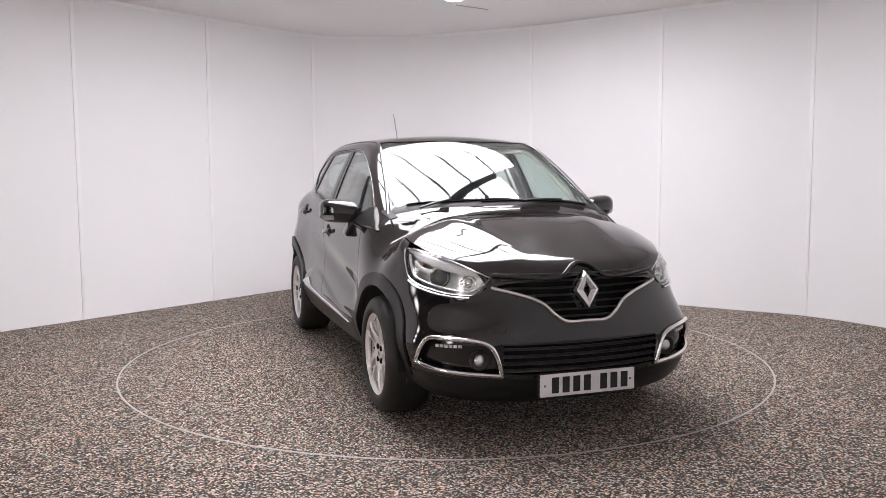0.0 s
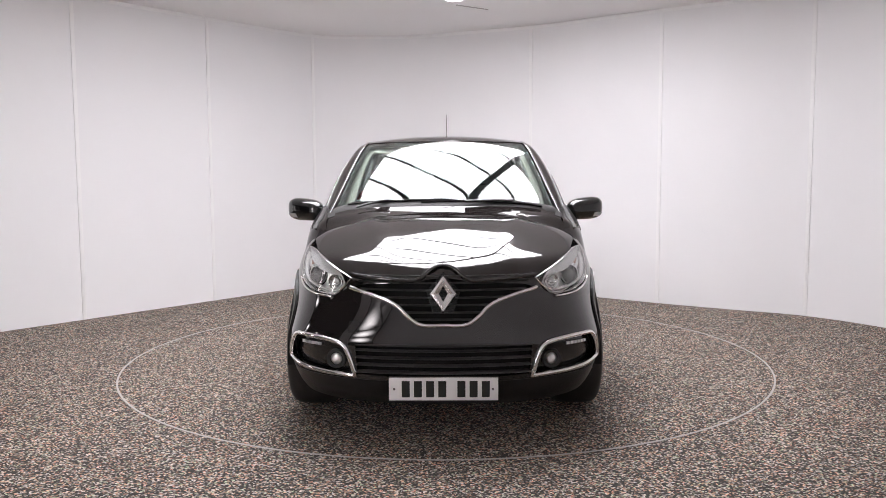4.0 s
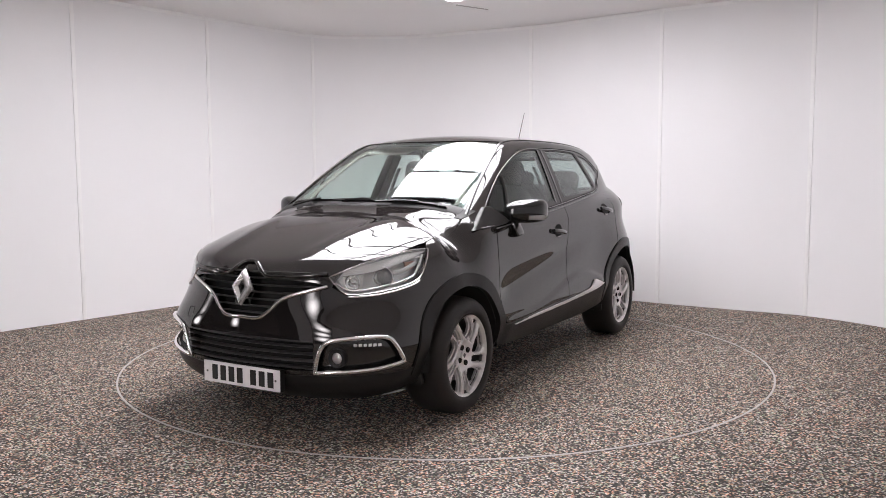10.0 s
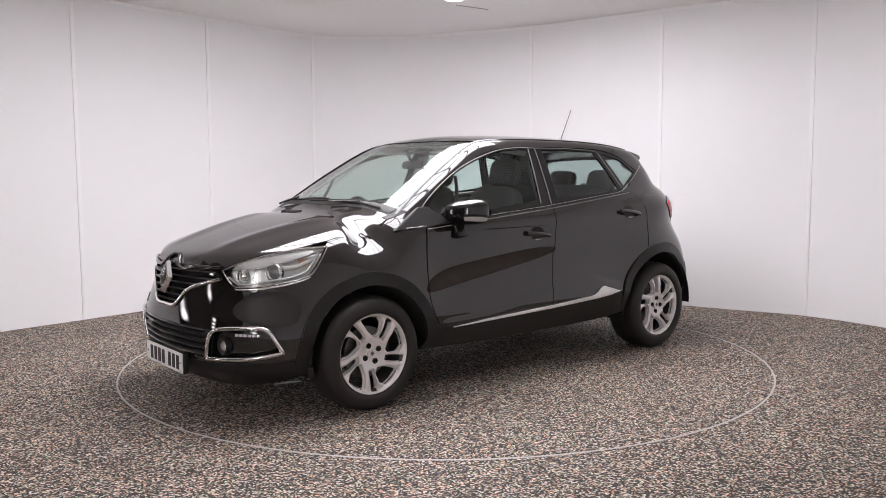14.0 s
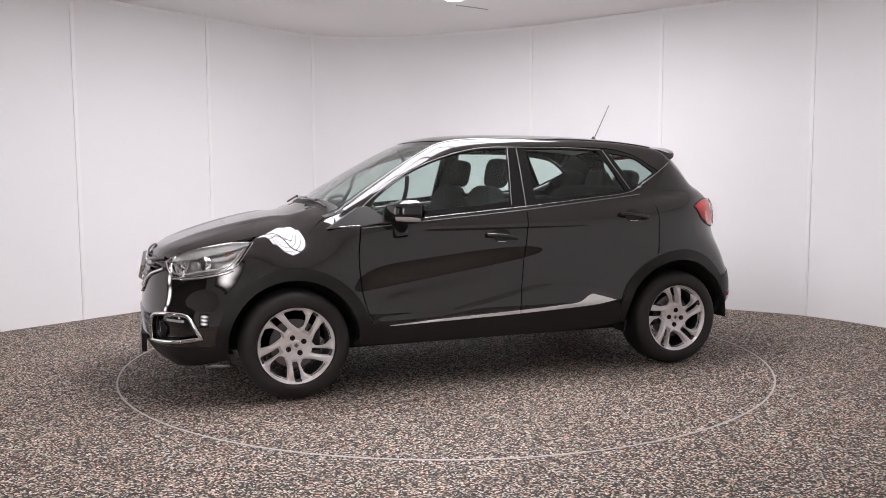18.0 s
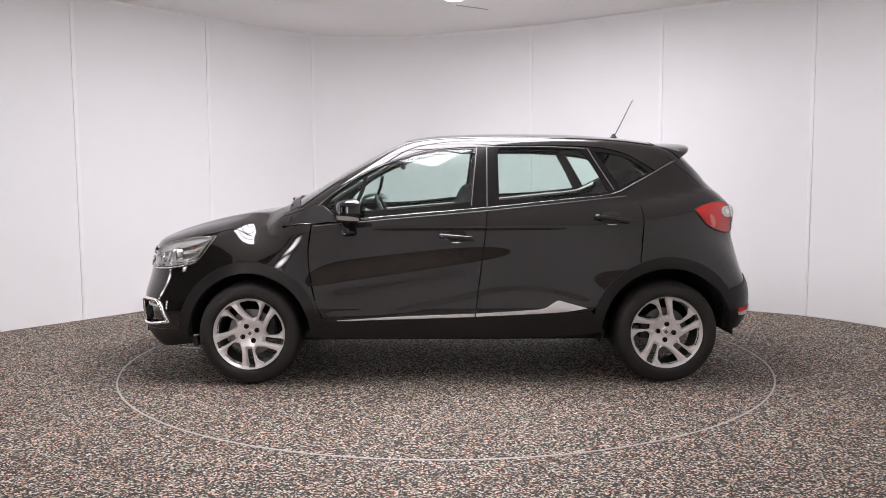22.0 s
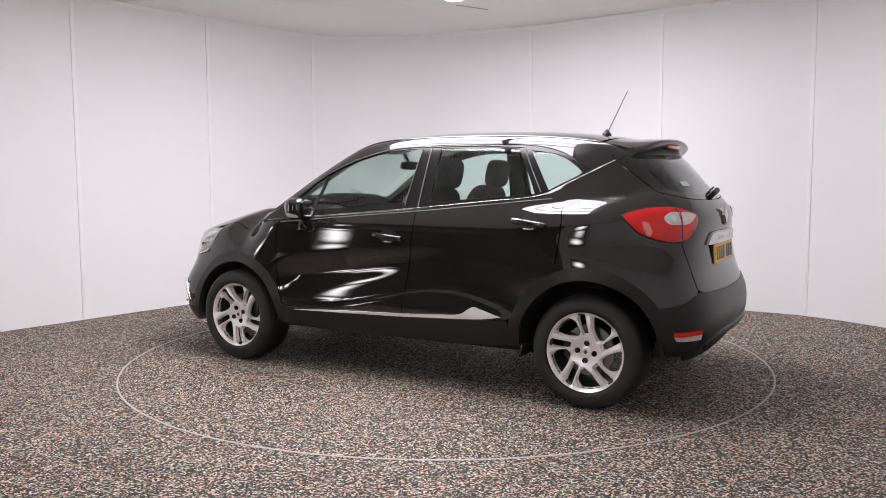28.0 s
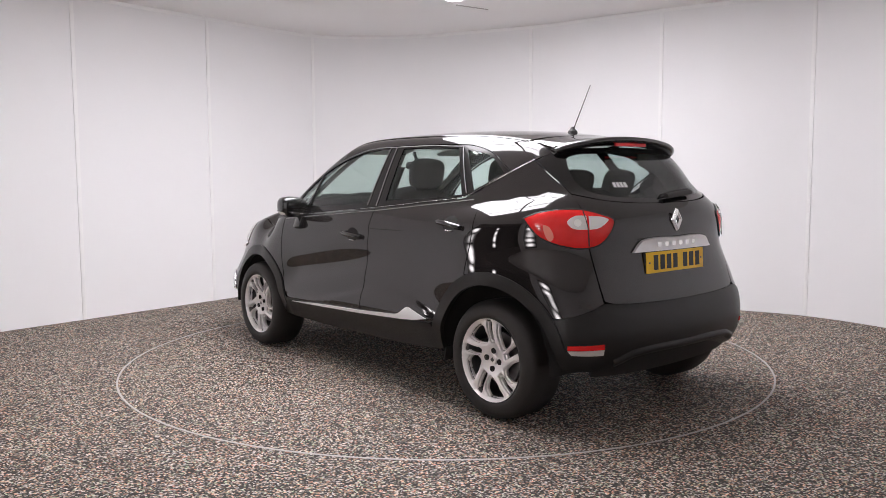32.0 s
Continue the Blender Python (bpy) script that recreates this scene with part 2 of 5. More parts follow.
def spl(xs, ys, n=1600):
    """A smooth curve through the points (natural cubic), as a table."""
    xs, ys = np.array(xs, float), np.array(ys, float)
    k = len(xs)
    h = np.diff(xs)
    a = np.zeros((k, k))
    r = np.zeros(k)
    a[0, 0] = a[-1, -1] = 1
    for i in range(1, k - 1):
        a[i, i - 1], a[i, i], a[i, i + 1] = h[i - 1], 2 * (h[i - 1] + h[i]), h[i]
        r[i] = 6 * ((ys[i + 1] - ys[i]) / h[i] - (ys[i] - ys[i - 1]) / h[i - 1])
    m = np.linalg.solve(a, r)
    t = np.linspace(xs[0], xs[-1], n)
    j = np.clip(np.searchsorted(xs, t) - 1, 0, k - 2)
    u, w = t - xs[j], xs[j + 1] - t
    v = (m[j] * w**3 + m[j + 1] * u**3) / (6 * h[j]) + (ys[j] / h[j] - m[j] * h[j] / 6) * w + (ys[j + 1] / h[j] - m[j + 1] * h[j] / 6) * u
    s0 = (v[1] - v[0]) / (t[1] - t[0])
    s1 = (v[-1] - v[-2]) / (t[-1] - t[-2])

    def at(q):
        return np.interp(q, t, v) + np.minimum(q - t[0], 0) * s0 + np.maximum(q - t[-1], 0) * s1
    return at


def rounded(points, step, closed=True):
    """Samples an outline; a point (u, v, 1) is a corner, the others are passed smoothly."""
    pts = [np.array(p[:2], float) for p in points]
    corner = [len(p) > 2 and bool(p[2]) for p in points]
    n = len(pts)
    out = []
    for i in range(n if closed else n - 1):
        p1, p2 = pts[i], pts[(i + 1) % n]
        c1, c2 = corner[i], corner[(i + 1) % n]
        if not closed:
            c1, c2 = c1 or i == 0, c2 or i + 1 == n - 1
        p0, p3 = pts[i - 1], pts[(i + 2) % n]
        d = np.linalg.norm(p2 - p1)
        m1 = (p2 - p1) if c1 else (p2 - p0) * d / max(1e-9, np.linalg.norm(p2 - p1) + np.linalg.norm(p1 - p0))
        m2 = (p2 - p1) if c2 else (p3 - p1) * d / max(1e-9, np.linalg.norm(p3 - p2) + np.linalg.norm(p2 - p1))
        k = max(1, int(math.ceil(d / step)))
        for s in np.arange(k) / k:
            out.append((2 * s**3 - 3 * s**2 + 1) * p1 + (s**3 - 2 * s**2 + s) * m1 + (3 * s**2 - 2 * s**3) * p2 + (s**3 - s**2) * m2)
    if not closed:
        out.append(pts[-1])
    return np.array(out)


def inside(poly, q):
    """Which of the points q lie in the polygon."""
    x, y = q[:, 0], q[:, 1]
    r = np.zeros(len(q), bool)
    j = np.roll(poly, 1, axis=0)
    for (x1, y1), (x2, y2) in zip(poly, j):
        hit = (y1 > y) != (y2 > y)
        r ^= hit & (x < (x2 - x1) * (y - y1) / (y2 - y1 + 1e-15) + x1)
    return r


def near(poly, q, d):
    """Which of the points q lie closer than d to the polygon's edge."""
    r = np.full(len(q), 9.0)
    for p in poly:
        r = np.minimum(r, np.hypot(q[:, 0] - p[0], q[:, 1] - p[1]))
    return r < d


def fill(outlines, step):
    """Triangles over an outline with holes: points, triangles, boundary loops."""
    pts, edges, loops = [], [], []
    for o in outlines:
        k = len(pts)
        loops.append(list(range(k, k + len(o))))
        pts += [tuple(p) for p in o]
        edges += [(k + i, k + (i + 1) % len(o)) for i in range(len(o))]
    lo, hi = outlines[0].min(0), outlines[0].max(0)
    us = np.arange(lo[0] + step * 0.5, hi[0], step)
    vs = np.arange(lo[1] + step * 0.5, hi[1], step * 0.87)
    if len(us) and len(vs):
        g = np.array([(u + (j % 2) * step * 0.5, v) for j, v in enumerate(vs) for u in us])
        ok = inside(outlines[0], g) & ~near(outlines[0], g, step * 0.55)
        for o in outlines[1:]:
            ok &= ~inside(o, g) & ~near(o, g, step * 0.55)
        pts += [tuple(p) for p in g[ok]]
    rv, _, rf, *_ = delaunay_2d_cdt([Vector(p) for p in pts], edges, [], 0, 1e-7)
    q = np.array([(v.x, v.y) for v in rv])
    tri = np.array([f[:3] for f in rf if len(f) == 3])
    c = q[tri].mean(1)
    ok = inside(outlines[0], c)
    for o in outlines[1:]:
        ok &= ~inside(o, c)
    return q, tri[ok], loops


# ---------------------------------------------------------------- the room
def wall_line():
    """The plan of the wall, run clockwise from the back corner, closed behind the camera."""
    p = [(-3.766, 0.936), (-3.304, 1.522), (-2.426, 2.648), (-1.70, 3.575), (-1.42, 3.80), (-1.05, 3.875), (-0.62, 3.875), (-0.22, 3.79), (0.15, 3.62),
         (0.95, 3.245), (1.577, 2.79), (2.144, 2.345), (2.781, 1.912), (3.30, 1.555), (3.72, 0.943), (4.0, 0.1), (4.15, -1.2), (3.95, -2.8), (3.2, -4.4), (1.85, -5.55),
         (0, -6.05), (-1.9, -5.6), (-3.4, -4.6), (-4.25, -3.3), (-4.65, -1.8), (-4.45, -0.02)]
    return rounded(p, 0.12)


def build_room():
    line = wall_line()
    n = len(line)
    wall = tagged(empty("wall"), "white curved studio wall of tall smooth panels", "wall", kind="structure")
    seams = [(-3.304, 1.522), (-2.426, 2.648), (-1.565, 3.72), (0.95, 3.245), (2.144, 2.345), (3.30, 1.555), (4.0, 0.1), (4.15, -1.2), (3.95, -2.8), (3.2, -4.4), (2.0, -5.45), (0.7, -6.0),
             (-0.7, -6.0), (-2.1, -5.5), (-3.5, -4.5), (-4.58, -0.6)]
    cut = sorted({int(np.argmin(((line - np.array(s)) ** 2).sum(1))) for s in seams})
    tang = np.roll(line, -1, 0) - np.roll(line, 1, 0)
    tang /= np.linalg.norm(tang, axis=1)[:, None]
    out = np.stack([-tang[:, 1], tang[:, 0]], 1)
    if ((line - line.mean(0)) * out).sum() < 0:
        out = -out
    for a, b in zip(cut, cut[1:] + [cut[0] + n]):
        idx = [i % n for i in range(a, b + 1)]
        mid = line[idx[len(idx) // 2]]
        if mid[0] < -4.0 and -4.0 < mid[1] < -0.9:
            continue  # the way in, open to the dark hall
        vs, fs = [], []
        for k, i in enumerate(idx):
            p, o = line[i], out[i]
            s = tang[i] * (0.002 if k == 0 else -0.002 if k == len(idx) - 1 else 0)
            for d in (0, 0.04):
                for z in (0.0, ROOM_H + 0.05):
                    vs.append((*(p + s + o * d), z))
        for k in range(len(idx) - 1):
            q = 4 * k
            fs += [(q, q + 4, q + 5, q + 1), (q + 2, q + 3, q + 7, q + 6), (q + 1, q + 5, q + 7, q + 3), (q, q + 2, q + 6, q + 4)]
        fs += [(0, 1, 3, 2), (len(vs) - 4, len(vs) - 2, len(vs) - 1, len(vs) - 3)]
        bm = bmesh.new()
        bv = [bm.verts.new(v) for v in vs]
        for f in fs:
            bm.faces.new([bv[i] for i in f])
        part("wall_panel", bm, WALL, wall)
        # joint strip over the seam
        p, o, tn = line[a % n], out[a % n], tang[a % n]
        ang = math.degrees(math.atan2(tn[1], tn[0]))
        q = p - o * 0.003
        boxed("joint_strip", (0.036, 0.012, ROOM_H), (q[0], q[1], ROOM_H / 2), STRIP, wall, (0, 0, ang), 0.002)
    # angle trim along the top of the wall
    vs, fs = [], []
    for i in range(n):
        p, o = line[i], out[i]
        for d, z in ((-0.002, ROOM_H - 0.035), (-0.008, ROOM_H - 0.035), (-0.008, ROOM_H - 0.001), (-0.002, ROOM_H - 0.001)):
            vs.append((*(p + o * d), z))
    for i in range(n):
        for j in range(4):
            a, b = 4 * i + j, 4 * i + (j + 1) % 4
            c, d = 4 * ((i + 1) % n) + (j + 1) % 4, 4 * ((i + 1) % n) + j
            fs.append((a, b, c, d))
    tagged(mesh_ob("trim", vs, fs, STRIP, smooth=False), "thin white angle trim along the top of the wall", "trim", kind="structure")

    # floor round the turntable, with the turntable's hole
    ring = np.array([(R_TABLE * math.cos(a), R_TABLE * math.sin(a)) for a in np.linspace(0, 2 * math.pi, 128, endpoint=False)])
    big = line + out * 0.045
    q, tri, _ = fill([big, ring], 0.9)
    tagged(mesh_ob("floor", [(*p, 0.0) for p in q], [tuple(t) if np.cross(q[t[1]] - q[t[0]], q[t[2]] - q[t[0]]) > 0 else tuple(t[::-1]) for t in tri], FLOOR, smooth=False),
           "dark grey speckled studio floor covering", "floor", kind="structure")

    q, tri, _ = fill([big], 0.9)
    vs = [(*p, ROOM_H) for p in q] + [(*p, ROOM_H + 0.06) for p in q]
    fs = [tuple(t) for t in tri] + [tuple(t[::-1] + len(q)) for t in tri]
    tagged(mesh_ob("ceiling", vs, fs, CEIL, smooth=False), "flat white studio ceiling", "ceiling", kind="structure")


def build_hall():
    """The unlit hall beyond the way in: dark floor, walls and ceiling."""
    hall = tagged(empty("wall_hall"), "dark unlit hall walls beyond the entrance", "wall", kind="structure")
    for at, size in (((-8.6, -2.9, 1.7), (0.1, 9.0, 3.4)), ((-6.8, 1.35, 1.7), (3.6, 0.1, 3.4)), ((-6.4, -7.2, 1.7), (4.4, 0.1, 3.4))):
        boxed("hall_wall", size, at, HALL, hall, (0, 0, 0), 0.004)
    tagged(boxed("floor_hall", (4.9, 8.6, 0.1), (-6.15, -2.9, -0.056), HALL, None, (0, 0, 0), 0.004), "dark concrete hall floor", "floor", kind="structure")
    tagged(boxed("ceiling_hall", (4.9, 8.6, 0.1), (-6.15, -2.9, 3.42), HALL, None, (0, 0, 0), 0.004), "dark hall ceiling", "ceiling", kind="structure")


def build_cable():
    bm = bmesh.new()
    a, b = Vector((0.12, 2.10, ROOM_H - 0.004)), Vector((0.43, 2.325, ROOM_H - 0.004))
    block(bm, ((b - a).length, 0.012, 0.008), (a + b) / 2, (0, 0, math.degrees(math.atan2(b.y - a.y, b.x - a.x))), 0.002)
    tagged(part("ceiling_cable", bm, RIM, None), "short thin grey cable along the white ceiling", "cable")


LX = Vector((-0.615, -0.789))
LY = Vector((0.789, -0.615))


def build_light():
    c = Vector(LIGHT_CORNER)
    ang = math.degrees(math.atan2(LX.y, LX.x))
    for first, v0, v1 in LIGHT_BOXES:
        box = tagged(empty("ceiling_light"), "long white backlit ceiling light box with thin dark joints", "light", "ceiling light boxes")
        us = [LIGHT_U0 + LIGHT_PITCH * k for k in range(first, 8)]
        for u0, u1 in zip(us, us[1:]):
            m = c + LX * ((u0 + u1) / 2) + LY * ((v0 + v1) / 2)
            boxed("diffuser", (u1 - u0 - 0.036, v1 - v0, 0.05), (m.x, m.y, ROOM_H - 0.055), GLOW, box, (0, 0, ang), 0.004)
        for u in us[1:-1]:
            m = c + LX * u + LY * ((v0 + v1) / 2)
            boxed("joint_bar", (0.036, v1 - v0, 0.052), (m.x, m.y, ROOM_H - 0.056), BEAM, box, (0, 0, ang), 0.002)
        m = c + LX * ((us[0] + us[-1]) / 2) + LY * ((v0 + v1) / 2)
        boxed("housing", (us[-1] - us[0], v1 - v0, 0.028), (m.x, m.y, ROOM_H - 0.015), STRIP, box, (0, 0, ang), 0)
    # bar that carries both boxes, between them
    m = c + LX * 1.63 + LY * 1.20
    tagged(boxed("carrier_bar", (2.5, 0.07, 0.05), (m.x, m.y, ROOM_H - 0.026), BEAM, None, (0, 0, ang), 0.004), "dark metal carrier bar between two ceiling lights", "bar")


def build_side_lamps():
    """Tall lamp columns beside the wall, each with three lit squares."""
    for x, y, wide in SIDE_LAMPS:
        lamp = tagged(empty("lamp_column"), "tall dark lamp column with three lit white squares", "lamp", "lamp columns")
        ang = math.degrees(math.atan2(-1.2 - y, -x))
        lamp.matrix_basis = pose(x, y, 0, 0, 0, ang)
        boxed("column", (0.05, wide + 0.06, 2.35), (-0.03, 0, 1.215), BEAM, lamp, (0, 0, 0), 0.006)
        boxed("foot", (0.40, wide + 0.2, 0.04), (0, 0, 0.02), BEAM, lamp, (0, 0, 0), 0.008)
        for z in (0.60, 1.27, 1.94):
            boxed("lit_square", (0.02, wide, 0.64), (0.006, 0, z), GLOW_SIDE, lamp, (0, 0, 0), 0.004)


SIDE_LAMPS = [(-5.15, -0.80, 0.50), (-6.4, -2.9, 0.50), (-2.35, -4.80, 0.90)]
LIGHT_U0, LIGHT_PITCH = 0.0, 0.41
LIGHT_BOXES = [(0, 0.0, 1.15), (1, 1.25, 1.98)]
R_TABLE = 2.2405


def build_turntable():
    t = tagged(empty("turntable"), "round speckled turntable with a thin pale metal edge", "turntable")
    vs, fs = [(0, 0, 0.0)], []
    n = 128
    rad = (0.8, 1.6, R_TABLE - 0.011)
    for r in rad:
        vs += [(r * math.cos(2 * math.pi * i / n), r * math.sin(2 * math.pi * i / n), 0.0) for i in range(n)]
    r = R_TABLE - 0.011
    vs += [(r * math.cos(2 * math.pi * i / n), r * math.sin(2 * math.pi * i / n), -0.05) for i in range(n)]
    for i in range(n):
        j = (i + 1) % n
        fs.append((0, 1 + i, 1 + j))
        for k in range(3):
            fs.append((1 + k * n + i, 1 + (k + 1) * n + i, 1 + (k + 1) * n + j, 1 + k * n + j))
    mesh_ob("deck", vs, fs, FLOOR, t, smooth=False)
    turned("edge_ring", [(R_TABLE - 0.012, -0.02), (R_TABLE - 0.012, 0.002), (R_TABLE - 0.010, 0.003), (R_TABLE - 0.002, 0.003), (R_TABLE, 0.002), (R_TABLE, -0.02)],
           RIM, t, 128, "z")
    return t


# ---------------------------------------------------------------- the car's shape
def smax(a, b, k):
    return 0.5 * (a + b + np.sqrt((a - b) ** 2 + k * k))


def smin(a, b, k):
    return -smax(-a, -b, k)


STEP = spl([-1.0, -.85, -.72, -.58, -.42, -.25, -.08, .15, .45, .8, 1.0], [.49, .52, .555, .590, .606, .598, .566, .515, .462, .44, .43])
SEC = spl([.10, .16, .22, .30, .40, .46, .54, .65, .75, .85, .92, 1.0, 1.06, 1.12, 1.2, 1.3], [.66, .712, .764, .814, .852, .866, .860, .852, .851, .850, .845, .834, .815, .783, .727, .67])
XF = spl([.08, .14, .19, .24, .30, .35, .45, .55, .61, .70, .78, .84, .90, 1.0], [1.85, 1.95, 2.03, 2.09, 2.13, 2.143, 2.153, 2.150, 2.142, 2.129, 2.113, 2.100, 2.075, 2.0])
XR = spl([.12, .22, .30, .38, .46, .55, .62, .68, .74, .82, .9, 1.0, 1.08, 1.16, 1.28], [-1.68, -1.80, -1.875, -1.925, -1.945, -1.945, -1.928, -1.900, -1.880, -1.868, -1.858, -1.862, -1.855, -1.795, -1.66])
ZH = spl([-2.0, -1.6, -1.2, -.6, .2, .8, 1.1, 1.35, 1.615, 1.81, 2.0, 2.1, 2.25], [1.20, 1.225, 1.185, 1.160, 1.115, 1.10, 1.100, 1.066, 1.012, .958, .897, .860, .79])
XW = spl([.9, 1.0, 1.1, 1.2, 1.30, 1.41, 1.51, 1.6], [1.50, 1.33, 1.165, 1.0, .83, .632, .440, .24])
ZR = spl([-2.0, -1.7, -1.45, -1.15, -.8, -.4, 0, .2, .42, .7], [1.43, 1.487, 1.519, 1.557, 1.583, 1.592, 1.588, 1.578, 1.552, 1.49])
XB = spl([.9, 1.0, 1.08, 1.12, 1.175, 1.223, 1.336, 1.44, 1.55], [-1.88, -1.85, -1.828, -1.808, -1.768, -1.724, -1.632, -1.535, -1.43])


WING_ROUND, WING_SLOPE = 0.05, 1.4


def ramp(x, a, b):
    t = np.clip((x - a) / (b - a), 0, 1)
    return t * t * (3 - 2 * t)


def body(p):
    """Below zero inside the car's skin, above zero outside it."""
    x, y, z = p[:, 0], np.abs(p[:, 1]), p[:, 2]
    tf = np.maximum(x - 0.9, 0) ** 2 * (0.035 + 0.165 * ramp(z, 0.35, 1.0))
    tr = np.maximum(-0.85 - x, 0) ** 2 * (0.065 + 0.03 * ramp(z, 0.6, 1.1))
    bulge = 0.034 * np.exp(-((x - 1.3) / 0.34) ** 2 - ((z - 0.70) / 0.20) ** 2) + 0.052 * np.exp(-((x + 1.30) / 0.36) ** 2 - ((z - 0.74) / 0.22) ** 2)
    bulge = bulge + 0.048 * np.exp(-((x + 1.45) / 0.40) ** 2 - ((z - 1.08) / 0.12) ** 2)
    scallop = -0.022 * np.exp(-((z - 0.625 - 0.15 * (0.82 - x)) / 0.075) ** 2) * ramp(x, -0.65, 0.25) * (1 - ramp(x, 0.72, 0.98))
    step = 0.012 * (1 - ramp(z - STEP(x), -0.026, 0.026)) * ramp(x, -0.95, -0.75) * (1 - ramp(x, 0.78, 0.9))
    shoulder = -WING_SLOPE * 0.5 * (z - 0.862 + np.sqrt((z - 0.862) ** 2 + 0.003)) * np.exp(-((x - 1.255) / 0.125) ** 2)
    side = y - (SEC(z) - tf - tr + bulge + scallop + step + shoulder)
    af = 0.25 + 0.17 * ramp(z, 0.5, 0.72)
    front = x - (XF(z) - af * y * y - 0.42 * y**6)
    hip = ramp(z, 0.7, 1.0)
    rear = XR(z) + (0.08 + 0.05 * hip) * y * y + 0.50 * y**7 + 1.3 * hip * (np.minimum(y, 0.66) ** 7 + 0.45 * np.maximum(y - 0.66, 0)) - x
    ridge = 0.010 * np.exp(-((y - 0.30 - 0.16 * ramp(2.0 - x, 0, 1.0)) / 0.07) ** 2) * ramp(x, 0.9, 1.2) * (1 - ramp(x, 1.8, 2.1))
    fold = 2.0 * np.maximum(y - 0.695, 0) ** 2 * ramp(x, 0.95, 1.1) * (1 - ramp(x, 1.4, 1.6))
    hood = z - (ZH(x) - fold - y**4 * (0.10 + 0.10 * ramp(x, 0.6, 1.1) + 0.17 * ramp(x, 1.1, 1.8)) + ridge)
    low = smax(smax(smax(side, front, 0.11), rear, 0.10), hood, 0.04 + WING_ROUND * np.exp(-((x - 1.26) / 0.13) ** 2))
    cs = y - (0.791 - 0.440 * (z - 1.10) + 0.006 * np.sin(np.clip((z - 1.1) / 0.42, 0, 1) * math.pi) - 0.15 * np.maximum(x - 0.35, 0) ** 2 - 0.075 * np.maximum(-0.6 - x, 0) ** 2)
    ws = (x - (XW(z) - 0.20 * y * y - 0.24 * y**4)) * 0.52
    bk = (XB(z) + 0.15 * y * y + 2.3 * y**6 - x) * 0.80
    rf = z - (ZR(x) - 0.125 * y * y)
    cab = smax(smax(smax(smax(rf, cs, 0.036), ws, 0.036), bk, 0.06), 0.98 - z, 0.02)
    return smin(low, cab, 0.02)


AX_F, AX_R = 1.15, -1.05


def rays(mode, uv, side):
    """Outer start and inward direction of the rays through a panel's flat coordinates."""
    n = len(uv)
    u, v = uv[:, 0], uv[:, 1]
    o, d = np.zeros((n, 3)), np.zeros((n, 3))
    if mode == "side":
        o[:, 0], o[:, 1], o[:, 2] = u, 1.2 * side, v
        d[:, 1] = -side
    elif mode == "top":
        o[:, 0], o[:, 1], o[:, 2] = u, v, 2.0
        d[:, 2] = -1
    elif mode == "diag":
        o[:, 0], o[:, 1], o[:, 2] = u, side * (2.1 - v) * 0.70711, (2.1 + v) * 0.70711
        d[:, 1], d[:, 2] = -side * 0.70711, -0.70711
    else:
        a = u / 0.9
        c, s = np.cos(a), np.sin(a)
        ax, sg = (AX_F, 1) if mode == "front" else (AX_R, -1)
        o[:, 0], o[:, 1], o[:, 2] = ax + sg * 1.6 * c, 1.6 * s, v
        d[:, 0], d[:, 1] = -sg * c, -s
    return o, d


def skin(mode, uv, side=1):
    """Points and normals of the car's skin under flat coordinates."""
    o, d = rays(mode, uv, side)
    n = len(uv)
    lo = np.zeros(n)
    done = np.zeros(n, bool)
    hi = np.full(n, 1.2)
    for t in np.linspace(0, 1.5, 90):
        inn = body(o + d * t) < 0
        fresh = inn & ~done
        hi[fresh] = t
        done |= inn
        lo[~done] = t
    for _ in range(26):
        mid = (lo + hi) / 2
        inn = body(o + d * mid[:, None]) < 0
        hi = np.where(inn, mid, hi)
        lo = np.where(inn, lo, mid)
    p = o + d * hi[:, None]
    g = np.zeros((n, 3))
    e = 0.004
    for k in range(3):
        s = np.zeros(3)
        s[k] = e
        g[:, k] = body(p + s) - body(p - s)
    g /= np.linalg.norm(g, axis=1)[:, None] + 1e-12
    return p, g


def fl(*pts):
    """Front or rear outline from rough places (x, y, z[, corner]) to flat coordinates."""
    r = []
    for x, y, z, *c in pts:
        a = math.atan2(y, x - AX_F) if x > 0 else math.atan2(y, AX_R - x)
        r.append((a * 0.9, z, *c))
    return r


def slant(pts, top=()):
    """Side outline (x, z[, corner]), then points (x, y[, corner]) seen from above, for rays that fall at a slant."""
    r = []
    if len(pts):
        q, _ = skin("side", np.array([p[:2] for p in pts], float))
        r += [(a[0], (a[2] - abs(a[1])) * 0.70711, *p[2:]) for a, p in zip(q, pts)]
    if len(top):
        q, _ = skin("top", np.array([p[:2] for p in top], float))
        r += [(a[0], (a[2] - abs(a[1])) * 0.70711, *p[2:]) for a, p in zip(q, top)]
    return r


def mirror_v(pts):
    return [(-p[0], *p[1:]) for p in pts]


